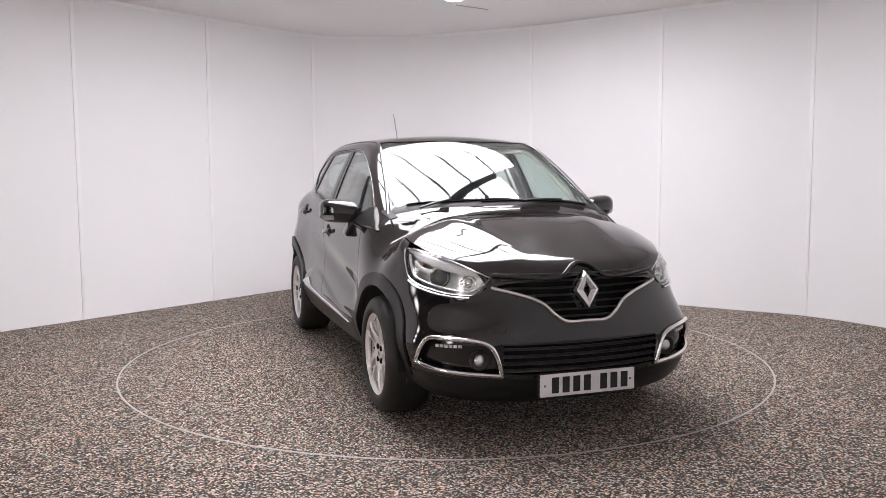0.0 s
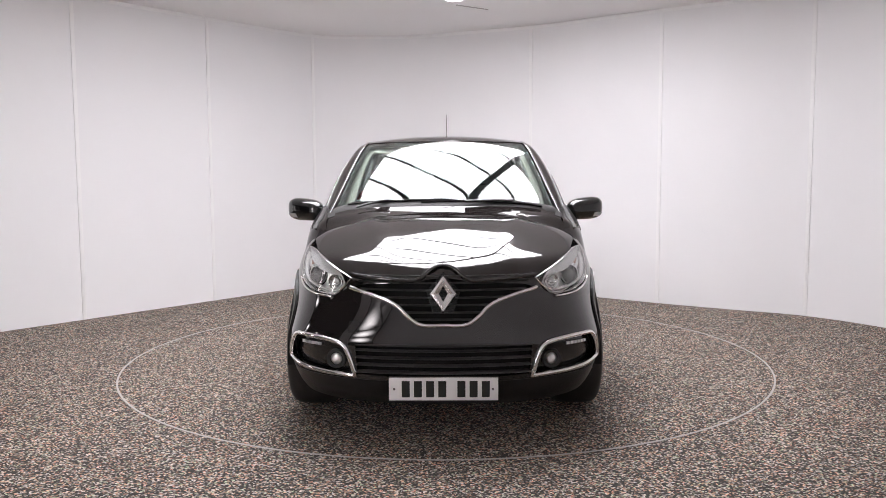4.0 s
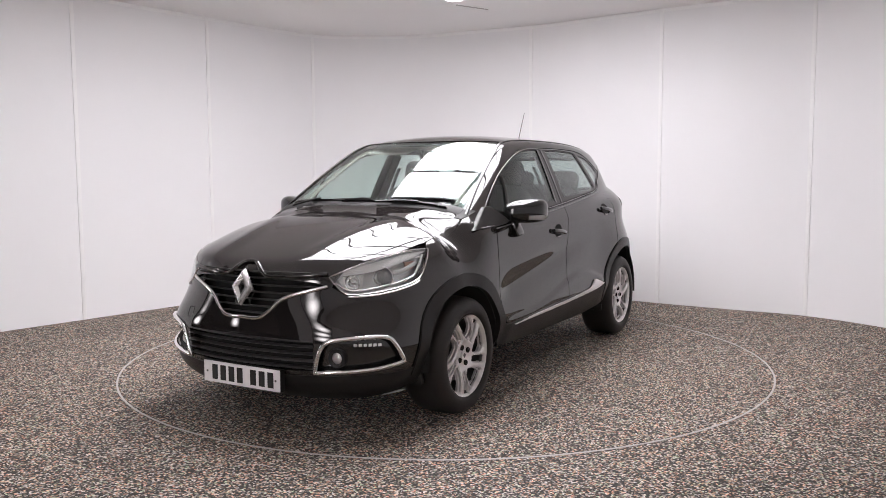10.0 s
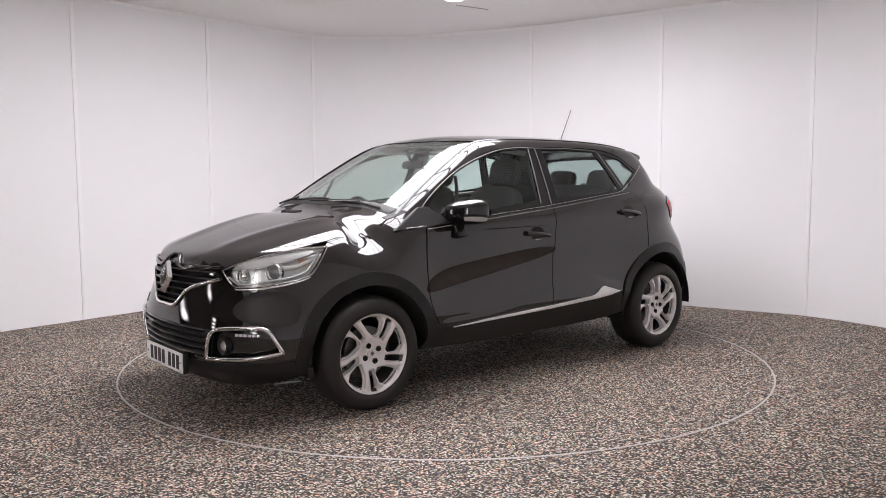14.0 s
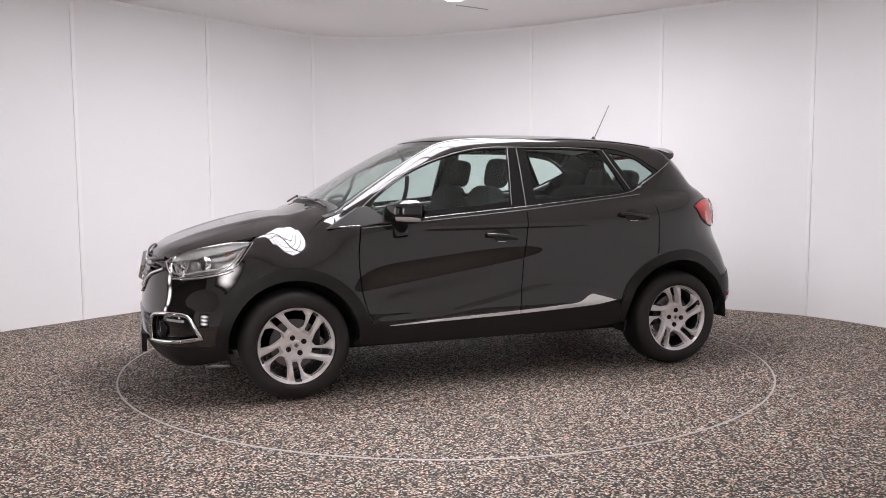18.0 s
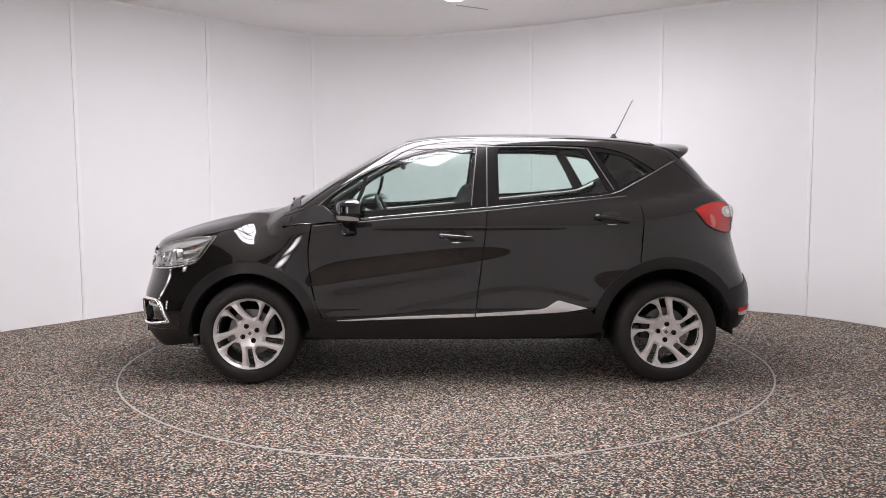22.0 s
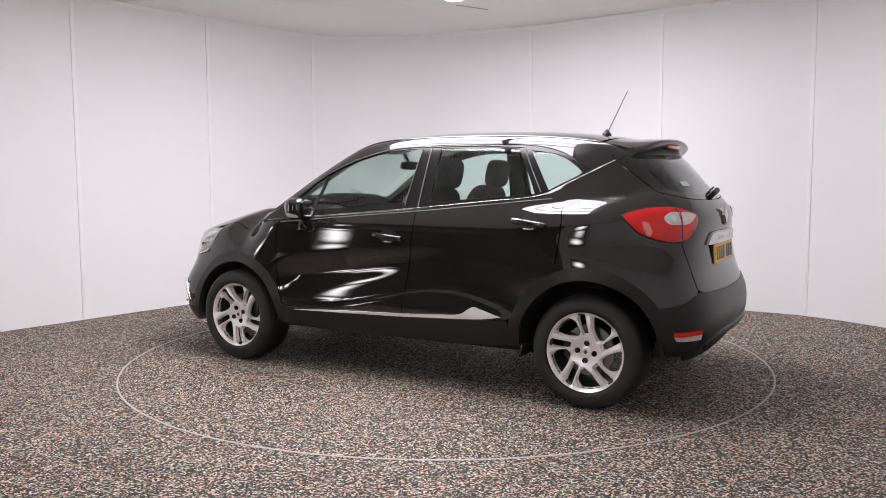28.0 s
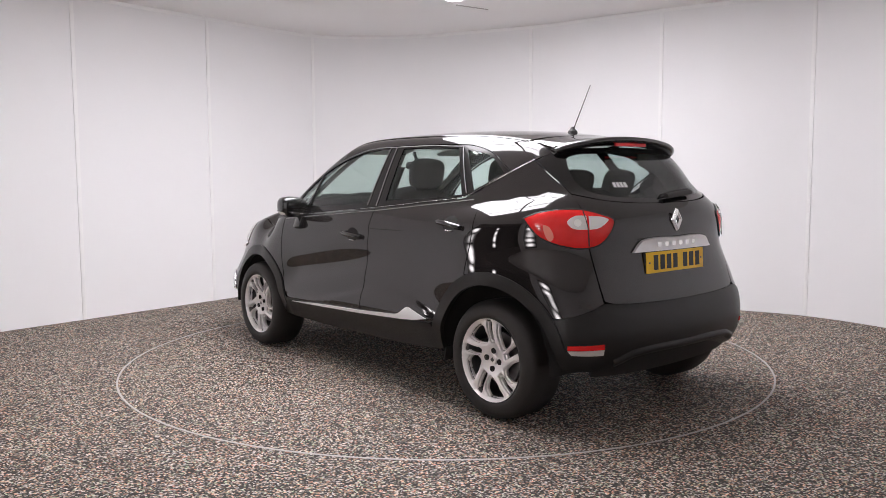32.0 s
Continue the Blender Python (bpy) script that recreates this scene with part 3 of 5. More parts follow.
def panel(name, mode, outline, mat, parent, side=1, off=0.0, thick=0.012, step=0.03, holes=(), label="", shrink=0.0, dome=0.0):
    """A sheet of the car's skin inside an outline, with its thickness and edge."""
    flat = [rounded(outline, step * 0.7)] + [rounded(h, step * 0.7) for h in holes]
    q, tri, _ = fill(flat, step)
    p, g = skin(mode, q, side)
    o = np.full(len(q), off)
    if dome:
        dist = np.full(len(q), 9.0)
        for b in flat[0]:
            dist = np.minimum(dist, np.hypot(q[:, 0] - b[0], q[:, 1] - b[1]))
        o = o + dome * np.sqrt(np.clip(dist / (0.9 * dist.max()), 0, 1))
    top = p + g * o[:, None]
    bot = p + g * (off - thick)
    a, b, c = (top[tri[:, i]] for i in range(3))
    flip = (np.cross(b - a, c - a) * g[tri[:, 0]]).sum(1) < 0
    tri = np.where(flip[:, None], tri[:, ::-1], tri)
    n = len(q)
    if dome:
        vn = np.zeros((n, 3))
        fn = np.cross(top[tri[:, 1]] - top[tri[:, 0]], top[tri[:, 2]] - top[tri[:, 0]])
        for i in range(3):
            np.add.at(vn, tri[:, i], fn)
        g = vn / (np.linalg.norm(vn, axis=1)[:, None] + 1e-12)
    verts = [top, bot]
    norms = [g, -g]
    faces = [tuple(map(int, t)) for t in tri] + [tuple(int(i) + n for i in t[::-1]) for t in tri]
    count = {}
    for t in tri:
        for i in range(3):
            e = (int(t[i]), int(t[(i + 1) % 3]))
            count[e] = 1
    k = 2 * n
    for (i, j) in count:
        if (j, i) in count:
            continue
        tn = top[j] - top[i]
        nn = np.cross(tn, g[i])
        nn /= np.linalg.norm(nn) + 1e-12
        verts.append(np.array([top[i], top[j], bot[j], bot[i]]))
        norms.append(np.array([nn] * 4))
        faces.append((k, k + 3, k + 2, k + 1))
        k += 4
    return mesh_ob(name, np.concatenate(verts), faces, mat, parent, label, True, np.concatenate(norms))


def sweep(name, path, normals, w, h, mat, parent, closed=False, label="", taper=None, seg=8):
    """A rounded strip of width w and height h along a path on the skin."""
    path, normals = np.array(path), np.array(normals)
    n = len(path)
    t = np.roll(path, -1, 0) - np.roll(path, 1, 0)
    if not closed:
        t[0], t[-1] = path[1] - path[0], path[-1] - path[-2]
    t /= np.linalg.norm(t, axis=1)[:, None] + 1e-12
    s = np.cross(t, normals)
    s /= np.linalg.norm(s, axis=1)[:, None] + 1e-12
    vs, ns, fs = [], [], []
    for i in range(n):
        f = 1.0 if taper is None else taper(i / (n - 1))
        for k in range(seg):
            a = 2 * math.pi * k / seg
            ca, sa = math.cos(a), math.sin(a)
            vs.append(path[i] + s[i] * (w / 2 * f * ca) + normals[i] * (h * max(f, 0.5) * sa))
            m = s[i] * ca * h + normals[i] * sa * w / 2
            ns.append(m / np.linalg.norm(m))
    for i in range(n if closed else n - 1):
        for k in range(seg):
            a, b = i * seg + k, i * seg + (k + 1) % seg
            c, d = ((i + 1) % n) * seg + (k + 1) % seg, ((i + 1) % n) * seg + k
            fs.append((a, b, c, d))
    if not closed:
        fs += [tuple(range(seg - 1, -1, -1)), tuple((n - 1) * seg + k for k in range(seg))]
    bm = bmesh.new()
    bv = [bm.verts.new(v) for v in vs]
    for f in fs:
        bm.faces.new([bv[i] for i in f])
    return part(name, bm, mat, parent, label, 60)


def strip(name, mode, pts, w, h, mat, parent, side=1, closed=False, off=0.0, step=0.025, label="", taper=None):
    q = rounded(pts, step, closed)
    p, g = skin(mode, q, side)
    return sweep(name, p + g * off, g, w, h, mat, parent, closed, label, taper)


# ---------------------------------------------------------------- the car
def arc(cx, cz, r, a0, a1, n, flags=(0, 0)):
    out = []
    for i in range(n + 1):
        a = radians(a0 + (a1 - a0) * i / n)
        c = (flags[0] if i == 0 else flags[1] if i == n else 0)
        out.append((cx + r * math.cos(a), cz + r * math.sin(a), c))
    return out


def both(fn, *args):
    for s in (1, -1):
        fn(s, *args)


ARCH_F = (1.303, 0.322, 0.382, 0.450)
ARCH_R = (-1.303, 0.322, 0.405, 0.472)
BELT = [(1.05, .998), (.833, 1.013), (.449, 1.048), (-.186, 1.10), (-.667, 1.147), (-.981, 1.182), (-1.12, 1.245), (-1.262, 1.318)]
GLASS_TOP = [(-.905, 1.478), (-.6, 1.492), (-.186, 1.492), (.169, 1.470), (.384, 1.410), (.60, 1.316), (.80, 1.185), (.90, 1.10), (1.05, .998)]
WS_EDGE = [(1.035, .690), (.82, .640), (.62, .603), (.42, .565), (.26, .538)]
ROOF_EDGE = [(.26, .538), (0, .540), (-.4, .545), (-.8, .540), (-1.15, .530), (-1.265, .526)]


def edge_xz(pts):
    q, _ = skin("top", rounded(pts, 0.05, False))
    return [(float(p[0]), float(p[2])) for p in q]


def build_body(car):
    # --- bonnet, roof, windscreen
    hood_half = [(1.03, .685, 1), (1.3, .705), (1.50, .705, 1), (1.70, .655), (1.88, .570), (2.005, .468, 1), (2.06, .30), (2.088, .15), (2.092, .07)]
    hood = [(1.105, 0)] + [(1.085, .35)] + hood_half + [(2.092, -.07)] + [(x, -y, *c) for x, y, *c in reversed(hood_half[:-1])] + [(1.085, -.35)]
    panel("bonnet", "top", hood, PAINT, car, thick=0.02, label="glossy black bonnet with soft ridges")
    ws = [(1.125, 0), (1.10, .35), (1.04, .66, 1)] + [(x, y - .014) for x, y in WS_EDGE[1:-1]] + [(.27, .522, 1), (.335, .35), (.375, 0)]
    ws = ws + [(x, -y, *c) for x, y, *c in reversed(ws[1:-1])]
    panel("windscreen", "top", ws, SCREEN, car, off=-.004, thick=.005, label="tinted windscreen glass")
    border = [(1.135, 0), (1.11, .35), (1.045, .68, 1)] + [(x, y - .003, 0) for x, y in WS_EDGE[1:-1]] + [(.262, .532, 1), (.32, .35), (.36, 0)]
    border = border + [(x, -y, *c) for x, y, *c in reversed(border[1:-1])]
    hole = [(1.08, 0), (1.05, .33), (1.00, .60)] + [(x, y - .045) for x, y in WS_EDGE[1:-1]] + [(.32, .47), (.385, .33), (.42, 0)]
    hole = hole + [(x, -y) for x, y, *c in reversed(hole[1:-1])]
    panel("windscreen_border", "top", border, GLOSS, car, off=-.010, thick=.006, holes=[hole], label="black ceramic band round the windscreen")
    roof_half = [(.365, 0), (.328, .35), (.262, .533, 1)] + [(x, y - .004) for x, y in ROOF_EDGE[1:-1]] + [(-1.265, .522, 1), (-1.285, .25)]
    roof = roof_half + [(-1.29, 0)] + [(x, -y, *c) for x, y, *c in reversed(roof_half[1:])]
    panel("roof", "top", roof, PAINT, car, thick=0.03, label="glossy black roof")
    panel("headlining", "top", [(x * .98, y * .97, *c) for x, y, *c in roof], PALE, car, off=-.035, thick=.01, label="pale grey roof lining")

    def side_parts(s):
        pan = lambda name, pts, mat, off=0.0, thick=0.014, holes=(), step=0.03, label="", dome=0.0: panel(name, "side", pts, mat, car, s, off, thick, step, holes, label, dome=dome)
        # pillar and cant rail above the side glass
        edge = WS_EDGE + ROOF_EDGE[1:]
        edge = [(x, y + .004, 1 if i in (0, len(edge) - 1) else 0) for i, (x, y) in enumerate(edge)]
        frame_pts = slant([], edge) + slant([(-1.382, 1.384, 1), (-1.268, 1.325, 1), (-1.19, 1.372), (-1.08, 1.435)] + GLASS_TOP[:-2] + [(.90, 1.10), (1.045, 1.005, 1)])
        panel("side_frame", "diag", frame_pts, PAINT, car, s, 0, .014, .015, label="glossy black windscreen pillar and roof rail")
        strip("roof_gutter", "top", [(x, (y + .002) * s) for x, y, c in edge], .020, .004, GLOSS, car, off=.0015, label="gloss black gutter strip along the roof edge")
        # glass with its black surround
        g_f = [(.845, 1.085, 1), (.79, 1.165), (.60, 1.300), (.384, 1.394), (.169, 1.452), (.0, 1.472), (-.122, 1.474, 1), (-.082, 1.138, 1), (.387, 1.095)]
        g_r = [(-.262, 1.474, 1), (-.262, 1.150, 1), (-.672, 1.170), (-.950, 1.198, 1), (-.895, 1.30), (-.842, 1.39), (-.795, 1.463, 1), (-.55, 1.473)]
        g_q = [(-.880, 1.453, 1), (-1.06, 1.420), (-1.165, 1.360), (-1.215, 1.316, 1), (-1.03, 1.218, 1)]
        sur = [(*BELT[0], 1)] + [(x, z + .012) for x, z in BELT[1:-1]] + [(-1.262, 1.322, 1), (-1.19, 1.368), (-1.08, 1.431)] + [(x, z - .003) for x, z in GLASS_TOP[:-1]]
        pan("window_surround", sur, BLACKOUT, off=-.003, thick=.012, holes=[g_f, g_r, g_q], label="gloss black window surround and pillars")
        pan("front_window", g_f, GLASS, off=-.006, thick=.004, label="tinted front side window")
        pan("rear_window", g_r, GLASS, off=-.006, thick=.004, label="tinted rear side window")
        pan("quarter_window", g_q, GLASS, off=-.006, thick=.004, label="small tinted quarter window")
        strip("window_divider", "side", [(.655, 1.085), (.60, 1.20), (.575, 1.30)], .026, .008, GLOSS, car, s, off=-.002)
        strip("belt_moulding", "side", [(x, z + .004) for x, z in BELT] + [(-1.382, 1.386)], .004, .0025, SATIN, car, s, off=.001, label="thin bright belt line")
        # thin grey strips drawn as the reflections along the window trim edges
        bright = lambda pts: strip("window_edge_highlight", "side", pts, .0055, .003, DULL, car, s, off=.001, step=.03)
        bright([(.93, 1.065), (.80, 1.178), (.60, 1.308), (.384, 1.402), (.169, 1.461), (.0, 1.482), (-.186, 1.484)])
        bright([(-.128, 1.480), (-.088, 1.118)])
        bright([(-.192, 1.480), (-.186, 1.110)])
        bright([(-.195, 1.484), (-.55, 1.484), (-.82, 1.471)])
        bright([(-.835, 1.468), (-.88, 1.385), (-.985, 1.208)])
        bright([(.895, .994), (.449, 1.032), (-.186, 1.084), (-.667, 1.131), (-1.06, 1.170)])
        # triangular mirror base ahead of the side glass
        base = np.array([(1.105, .992), (.905, 1.118), (.845, 1.122), (.725, 1.032), (.905, 1.006)])
        q3, _ = skin("side", base, s)
        yy = np.abs(q3[:, 1])
        fit, *_ = np.linalg.lstsq(np.c_[base, np.ones(5)], yy, rcond=None)
        flat = base @ fit[:2] + fit[2]
        flat = flat + (yy - flat).max() + .003
        vs = [(x, y * s, z) for (x, z), y in zip(base, flat)] + [(x, (y - .03) * s, z) for (x, z), y in zip(base, flat)]
        bm = bmesh.new()
        bv = [bm.verts.new(v) for v in vs]
        for f in [(0, 1, 2, 3, 4), (9, 8, 7, 6, 5)] + [(i, i + 5, (i + 1) % 5 + 5, (i + 1) % 5) for i in range(5)]:
            bm.faces.new([bv[i] for i in f])
        bmesh.ops.bevel(bm, geom=bm.edges[:], offset=.003, segments=2, affect="EDGES")
        part("mirror_base", bm, CLAD, car, "satin black triangular mirror base")
        # doors, wing
        front_edge = [(.905, 1.004, 1), (.924, .823), (.91, .646), (.877, .504), (.835, .425, 1)]
        mid_edge = [(-.186, 1.096, 1), (-.179, .992), (-.144, .711), (-.116, .498), (-.110, .438, 1)]
        gap = .003
        fd = [(x - gap, z, *c) for x, z, *c in front_edge] + [(.4, .430)] + [(x + gap, z, *c) for x, z, *c in reversed(mid_edge)] + [(.449, 1.044)]
        d1 = pan("front_door", fd, PAINT, thick=.03, step=.016, label="glossy black front door")
        r_edge = [(-1.108, 1.225, 1), (-1.150, 1.06), (-1.141, .90), (-1.125, .775, 1)]
        ax, az, r0, r1 = ARCH_R
        rd = [(x - gap, z, *c) for x, z, *c in mid_edge] + [(-.5, .448), (-.815, .468, 1)] + list(arc(ax, az, r1, 20, 68, 5))[0:] + [(x + gap, z, *c) for x, z, *c in reversed(r_edge)]
        rd = rd + [(-.981, 1.178), (-.667, 1.143)]
        d2 = pan("rear_door", rd, PAINT, thick=.03, step=.016, label="glossy black rear door")
        for door, hx, hz, tilt in ((d1, .005, .921, .010), (d2, -.955, 1.028, .012)):
            # flat black ellipse in place of the shaded hollow behind the handle
            panel("handle_cup_shade", "side", [(hx + .062 * math.cos(a), hz + .006 + .044 * math.sin(a)) for a in np.linspace(0, 2 * math.pi, 14, endpoint=False)], VOID, door, s, .0015, .004, .012)
            p, g = skin("side", np.array([(hx + dx, hz + tilt * dx / .1) for dx in np.linspace(-.105, .105, 13)]), s)
            lift = np.array([.010 + .018 * math.sin(math.pi * t) ** 0.5 for t in np.linspace(0.02, .98, 13)])
            sweep("handle", p + g * lift[:, None], g, .030, .010, GLOSS, door, label="gloss black door handle")
            # small bright strip laid on the door as the glint below the handle
            q, g2 = skin("side", np.array([(hx + .02 * k - .01, hz - .034 + .003 * abs(k - .5)) for k in range(-1, 3)]), s)
            sweep("handle_glint", q + g2 * .003, g2, .008, .003, SATIN, door)
        # wing, from the bonnet edge down to the arch
        fx, fz, q0, q1 = ARCH_F
        wing = slant([], [(1.03, .690, 1), (1.15, .699), (1.3, .709), (1.4, .710), (1.50, .709, 1)])
        wing = wing + slant([(1.535, .925, 1), (1.60, .84), (1.652, .777, 1), (1.655, .60, 1)] + arc(fx, fz, q1, 36, 165, 10, (1, 0)) + [(.862, .425, 1), (.845, .425, 1), (.88, .504), (.915, .646), (.929, .823), (.911, 1.004, 1), (1.05, .998)])
        panel("front_wing", "diag", wing, PAINT, car, s, 0, .02, .025, label="glossy black front wing")
        # cladding
        cl = arc(fx, fz, q1 + .002, -2, 172, 14, (1, 1)) + arc(fx, fz, q0, 180, -6, 14, (1, 1))
        pan("front_arch_trim", cl, CLAD, off=.010, thick=.03, label="grained black plastic arch trim")
        cr = arc(ax, az, r1 + .002, 10, 168, 14, (1, 1)) + arc(ax, az, r0, 176, -2, 14, (1, 1))
        pan("rear_arch_trim", cr, CLAD, off=.010, thick=.03, label="grained black plastic arch trim")
        sill = [(.868, .440, 1), (.838, .422), (.4, .427), (-.11, .435), (-.5, .445), (-.83, .465, 1), (-.90, .32, 1), (-.5, .292), (0, .288), (.5, .288), (.955, .30, 1)]
        pan("sill_trim", sill, CLAD, off=.006, thick=.04, label="grained black plastic sill trim")
        c1 = [(.748, .412, 1), (.4, .432), (-.106, .452, 1), (-.106, .435, 1), (.4, .421)]
        c2 = [(-.113, .452, 1), (-.40, .468), (-.535, .482), (-.62, .528), (-.66, .520), (-.800, .482, 1), (-.66, .462), (-.4, .448), (-.113, .436, 1)]
        pan("door_moulding", c1, SILVER, off=.016, thick=.012, step=.015, label="satin silver door moulding")
        pan("door_moulding", c2, SILVER, off=.016, thick=.012, step=.015, label="satin silver door moulding flaring rearwards")
        # rear quarter
        qtr = fl((-1.112, .80, 1.225, 1), (-1.153, .83, 1.06), (-1.144, .84, .90), (-1.128, .86, .775, 1)) + fl(*[(x, .87, z, c) for x, z, c in arc(ax, az, r1, 72, 144, 7)])
        qtr = qtr + fl((-1.672, .825, .585, 1), (-1.74, .74, .60), (-1.81, .64, .635), (-1.838, .578, .665, 1), (-1.80, .590, .80), (-1.768, .606, .94), (-1.715, .602, 1.125), (-1.640, .608, 1.213), (-1.535, .566, 1.257), (-1.384, .596, 1.380, 1),
                       (-1.268, .672, 1.322, 1), (-1.19, .71, 1.285), (-1.12, .75, 1.246))
        if s < 0:
            qtr = mirror_v(qtr)
        panel("rear_quarter", "rear", qtr, PAINT, car, thick=.02, label="glossy black rear quarter panel")

    both(side_parts)

    # --- front
    seam = [(2.176, .0, .598), (2.176, .115, .598), (2.160, .175, .635), (2.145, .225, .682), (2.12, .30, .716), (2.04, .470, .762)]
    half = seam[1:-1] + [(2.035, .478, .764, 1), (1.993, .565, .712, 1), (1.83, .70, .730), (1.652, .771, .772, 1), (1.658, .80, .60, 1)] + [(x, .83, z) for x, z, c in arc(1.303, .322, .450, 32, 8, 4)] + [(1.74, .82, .345, 1), (1.95, .70, .335), (2.10, .45, .325), (2.13, .25, .32)]
    out = fl((2.176, 0, .598)) + fl(*half) + fl((2.135, 0, .32)) + mirror_v(list(reversed(fl(*half))))
    fog = fl((2.110, .440, .347, 1), (2.095, .480, .470), (2.07, .535, .505), (1.935, .715, .518), (1.90, .75, .50), (1.850, .800, .395, 1), (1.96, .69, .370))
    g = fl((2.14, -.445, .500, 1), (2.15, 0, .505), (2.14, .445, .500, 1), (2.11, .425, .350, 1), (2.135, 0, .335), (2.11, -.425, .350, 1))
    bumper = panel("front_bumper", "front", out, PAINT, car, thick=.02, holes=[g, fog, mirror_v(fog)], label="glossy black front bumper")
    lip_h = [(2.13, .25, .322), (2.10, .45, .327), (1.95, .70, .337), (1.74, .82, .347, 1), (1.70, .80, .255, 1), (1.90, .70, .22), (2.03, .45, .19), (2.07, .2, .185)]
    lip = fl((2.135, 0, .322)) + fl(*lip_h) + fl((2.075, 0, .185)) + mirror_v(list(reversed(fl(*lip_h))))
    panel("bumper_lip", "front", lip, CLAD, car, off=.004, thick=.03, label="grained black plastic lower bumper")
    tow = fl((2.09, -.410, .555, 1), (2.07, -.460, .552, 1), (2.07, -.460, .502, 1), (2.09, -.410, .505, 1))
    strip("tow_cover_gap", "front", [(u, v + .05, 1) for u, v, c in tow], .004, .0012, SEAL, bumper, closed=True, off=.0005, step=.012)
    # lower grille
    lg = empty("lower_grille", car, "black slatted lower grille")
    panel("backing", "front", fl((2.14, -.46, .51, 1), (2.15, 0, .515), (2.14, .46, .51, 1), (2.11, .44, .33, 1), (2.13, 0, .32), (2.11, -.44, .33, 1)), VOID, lg, off=-.06, thick=.01, step=.05)
    for z in (.362, .398, .434, .470, .496):
        strip("slat", "front", fl((2.14, -.445, z), (2.15, -.2, z), (2.15, 0, z), (2.15, .2, z), (2.14, .445, z)), .011, .020, SLAT, lg, off=-.012, step=.05)
    # upper grille
    ug = empty("upper_grille", car, "gloss black upper grille with slats")
    up = [(2.176, 0, .60, 0), (2.176, .11, .60), (2.160, .175, .64), (2.145, .225, .686), (2.12, .30, .72), (2.035, .474, .768, 1), (2.035, .474, .815, 1), (2.07, .30, .838), (2.10, .12, .848)]
    upo = fl(*up) + fl((2.105, 0, .85)) + mirror_v(list(reversed(fl(*up[1:]))))
    panel("backing", "front", upo, VOID, ug, off=-.05, thick=.01, step=.05)
    for z, w in ((.622, .135), (.655, .185), (.690, .235), (.725, .325), (.760, .44), (.795, .46), (.825, .40)):
        strip("slat", "front", fl((2.12, -w, z), (2.14, -w / 2, z), (2.15, 0, z), (2.14, w / 2, z), (2.12, w, z)), .010, .020, SLAT, ug, off=-.010, step=.05)
    low = fl(*seam[1:])
    strip("grille_chrome", "front", mirror_v(list(reversed(low))) + fl((2.176, 0, .596)) + low, .021, .010, CHROME, car, off=.004, step=.02, label="bright chrome grille surround")
    # bonnet edge lip in the gloss black body paint
    upc = fl((2.095, .068, .848), (2.10, .100, .822), (2.10, .145, .803), (2.08, .28, .808), (2.03, .462, .822))
    strip("bonnet_lip", "front", mirror_v(list(reversed(upc))) + fl((2.10, -.032, .866), (2.10, .032, .866)) + upc, .022, .009, PAINT, car, off=.006, step=.02, label="glossy black lip along the bonnet edge")
    # badge: a plain diamond ring
    bm = bmesh.new()
    oo, ii = ((0, .100), (.073, 0), (0, -.100), (-.073, 0)), ((0, .040), (.022, 0), (0, -.040), (-.022, 0))
    ring = []
    for k in range(4):
        (ay, az), (by, bz) = oo[k], ii[k]
        ring.append([bm.verts.new(v) for v in ((0, ay, az), (.022, ay * .86, az * .88), (.026, (ay + by) / 2, (az + bz) / 2), (.016, by, bz), (-.005, by, bz))])
    for k in range(4):
        a, b = ring[k], ring[(k + 1) % 4]
        for j in range(4):
            bm.faces.new((a[j], b[j], b[j + 1], a[j + 1]))
    bdg = part("badge", bm, BADGE, car, "plain silver diamond badge", 20)
    bdg.matrix_basis = pose(2.122, 0, .744, 0, -12, 0) @ Matrix.Scale(0.96, 4)
    bm = bmesh.new()
    vs = [bm.verts.new(v) for v in ((0, 0, .105), (0, .082, .01), (0, .05, -.09), (0, -.05, -.09), (0, -.082, .01))]
    bm.faces.new(vs)
    bmesh.ops.solidify(bm, geom=bm.faces[:], thickness=.02)
    bp = part("badge_plinth", bm, GLOSS, car)
    bp.matrix_basis = pose(2.113, 0, .744, 0, -12, 0)

    def lamps(s):
        mv = (lambda p: p) if s > 0 else mirror_v
        hl = fl((2.033, .470, .808, 1), (2.005, .535, .735), (1.985, .575, .722), (1.83, .695, .738), (1.655, .772, .780), (1.59, .775, .85), (1.536, .762, .925, 1), (1.68, .70, .918), (1.88, .58, .872))
        lamp = empty("headlight", car, "clear headlight with silver reflectors and amber inner")
        panel("lamp_bowl", "front", mv(hl), BOWL, lamp, off=-.055, thick=.01, step=.03)
        panel("lamp_lens", "front", mv(hl), LENS, lamp, off=.003, thick=.004, step=.02)
        strip("lamp_rim", "front", mv(hl), .010, .010, SATIN, lamp, closed=True, off=-.006, step=.02)
        strip("lamp_trim", "front", mv(fl((2.005, .500, .775), (1.985, .565, .742), (1.83, .685, .760), (1.675, .752, .796), (1.62, .757, .850), (1.585, .752, .900))), .014, .010, BROW, lamp, off=-.014, step=.02)
        strip("lamp_chrome", "front", mv(fl((1.99, .563, .710), (1.90, .640, .714), (1.80, .705, .728), (1.70, .755, .750), (1.655, .774, .768))), .012, .008, CHROME, car, off=.004, step=.02, label="thin chrome strip below the headlight")
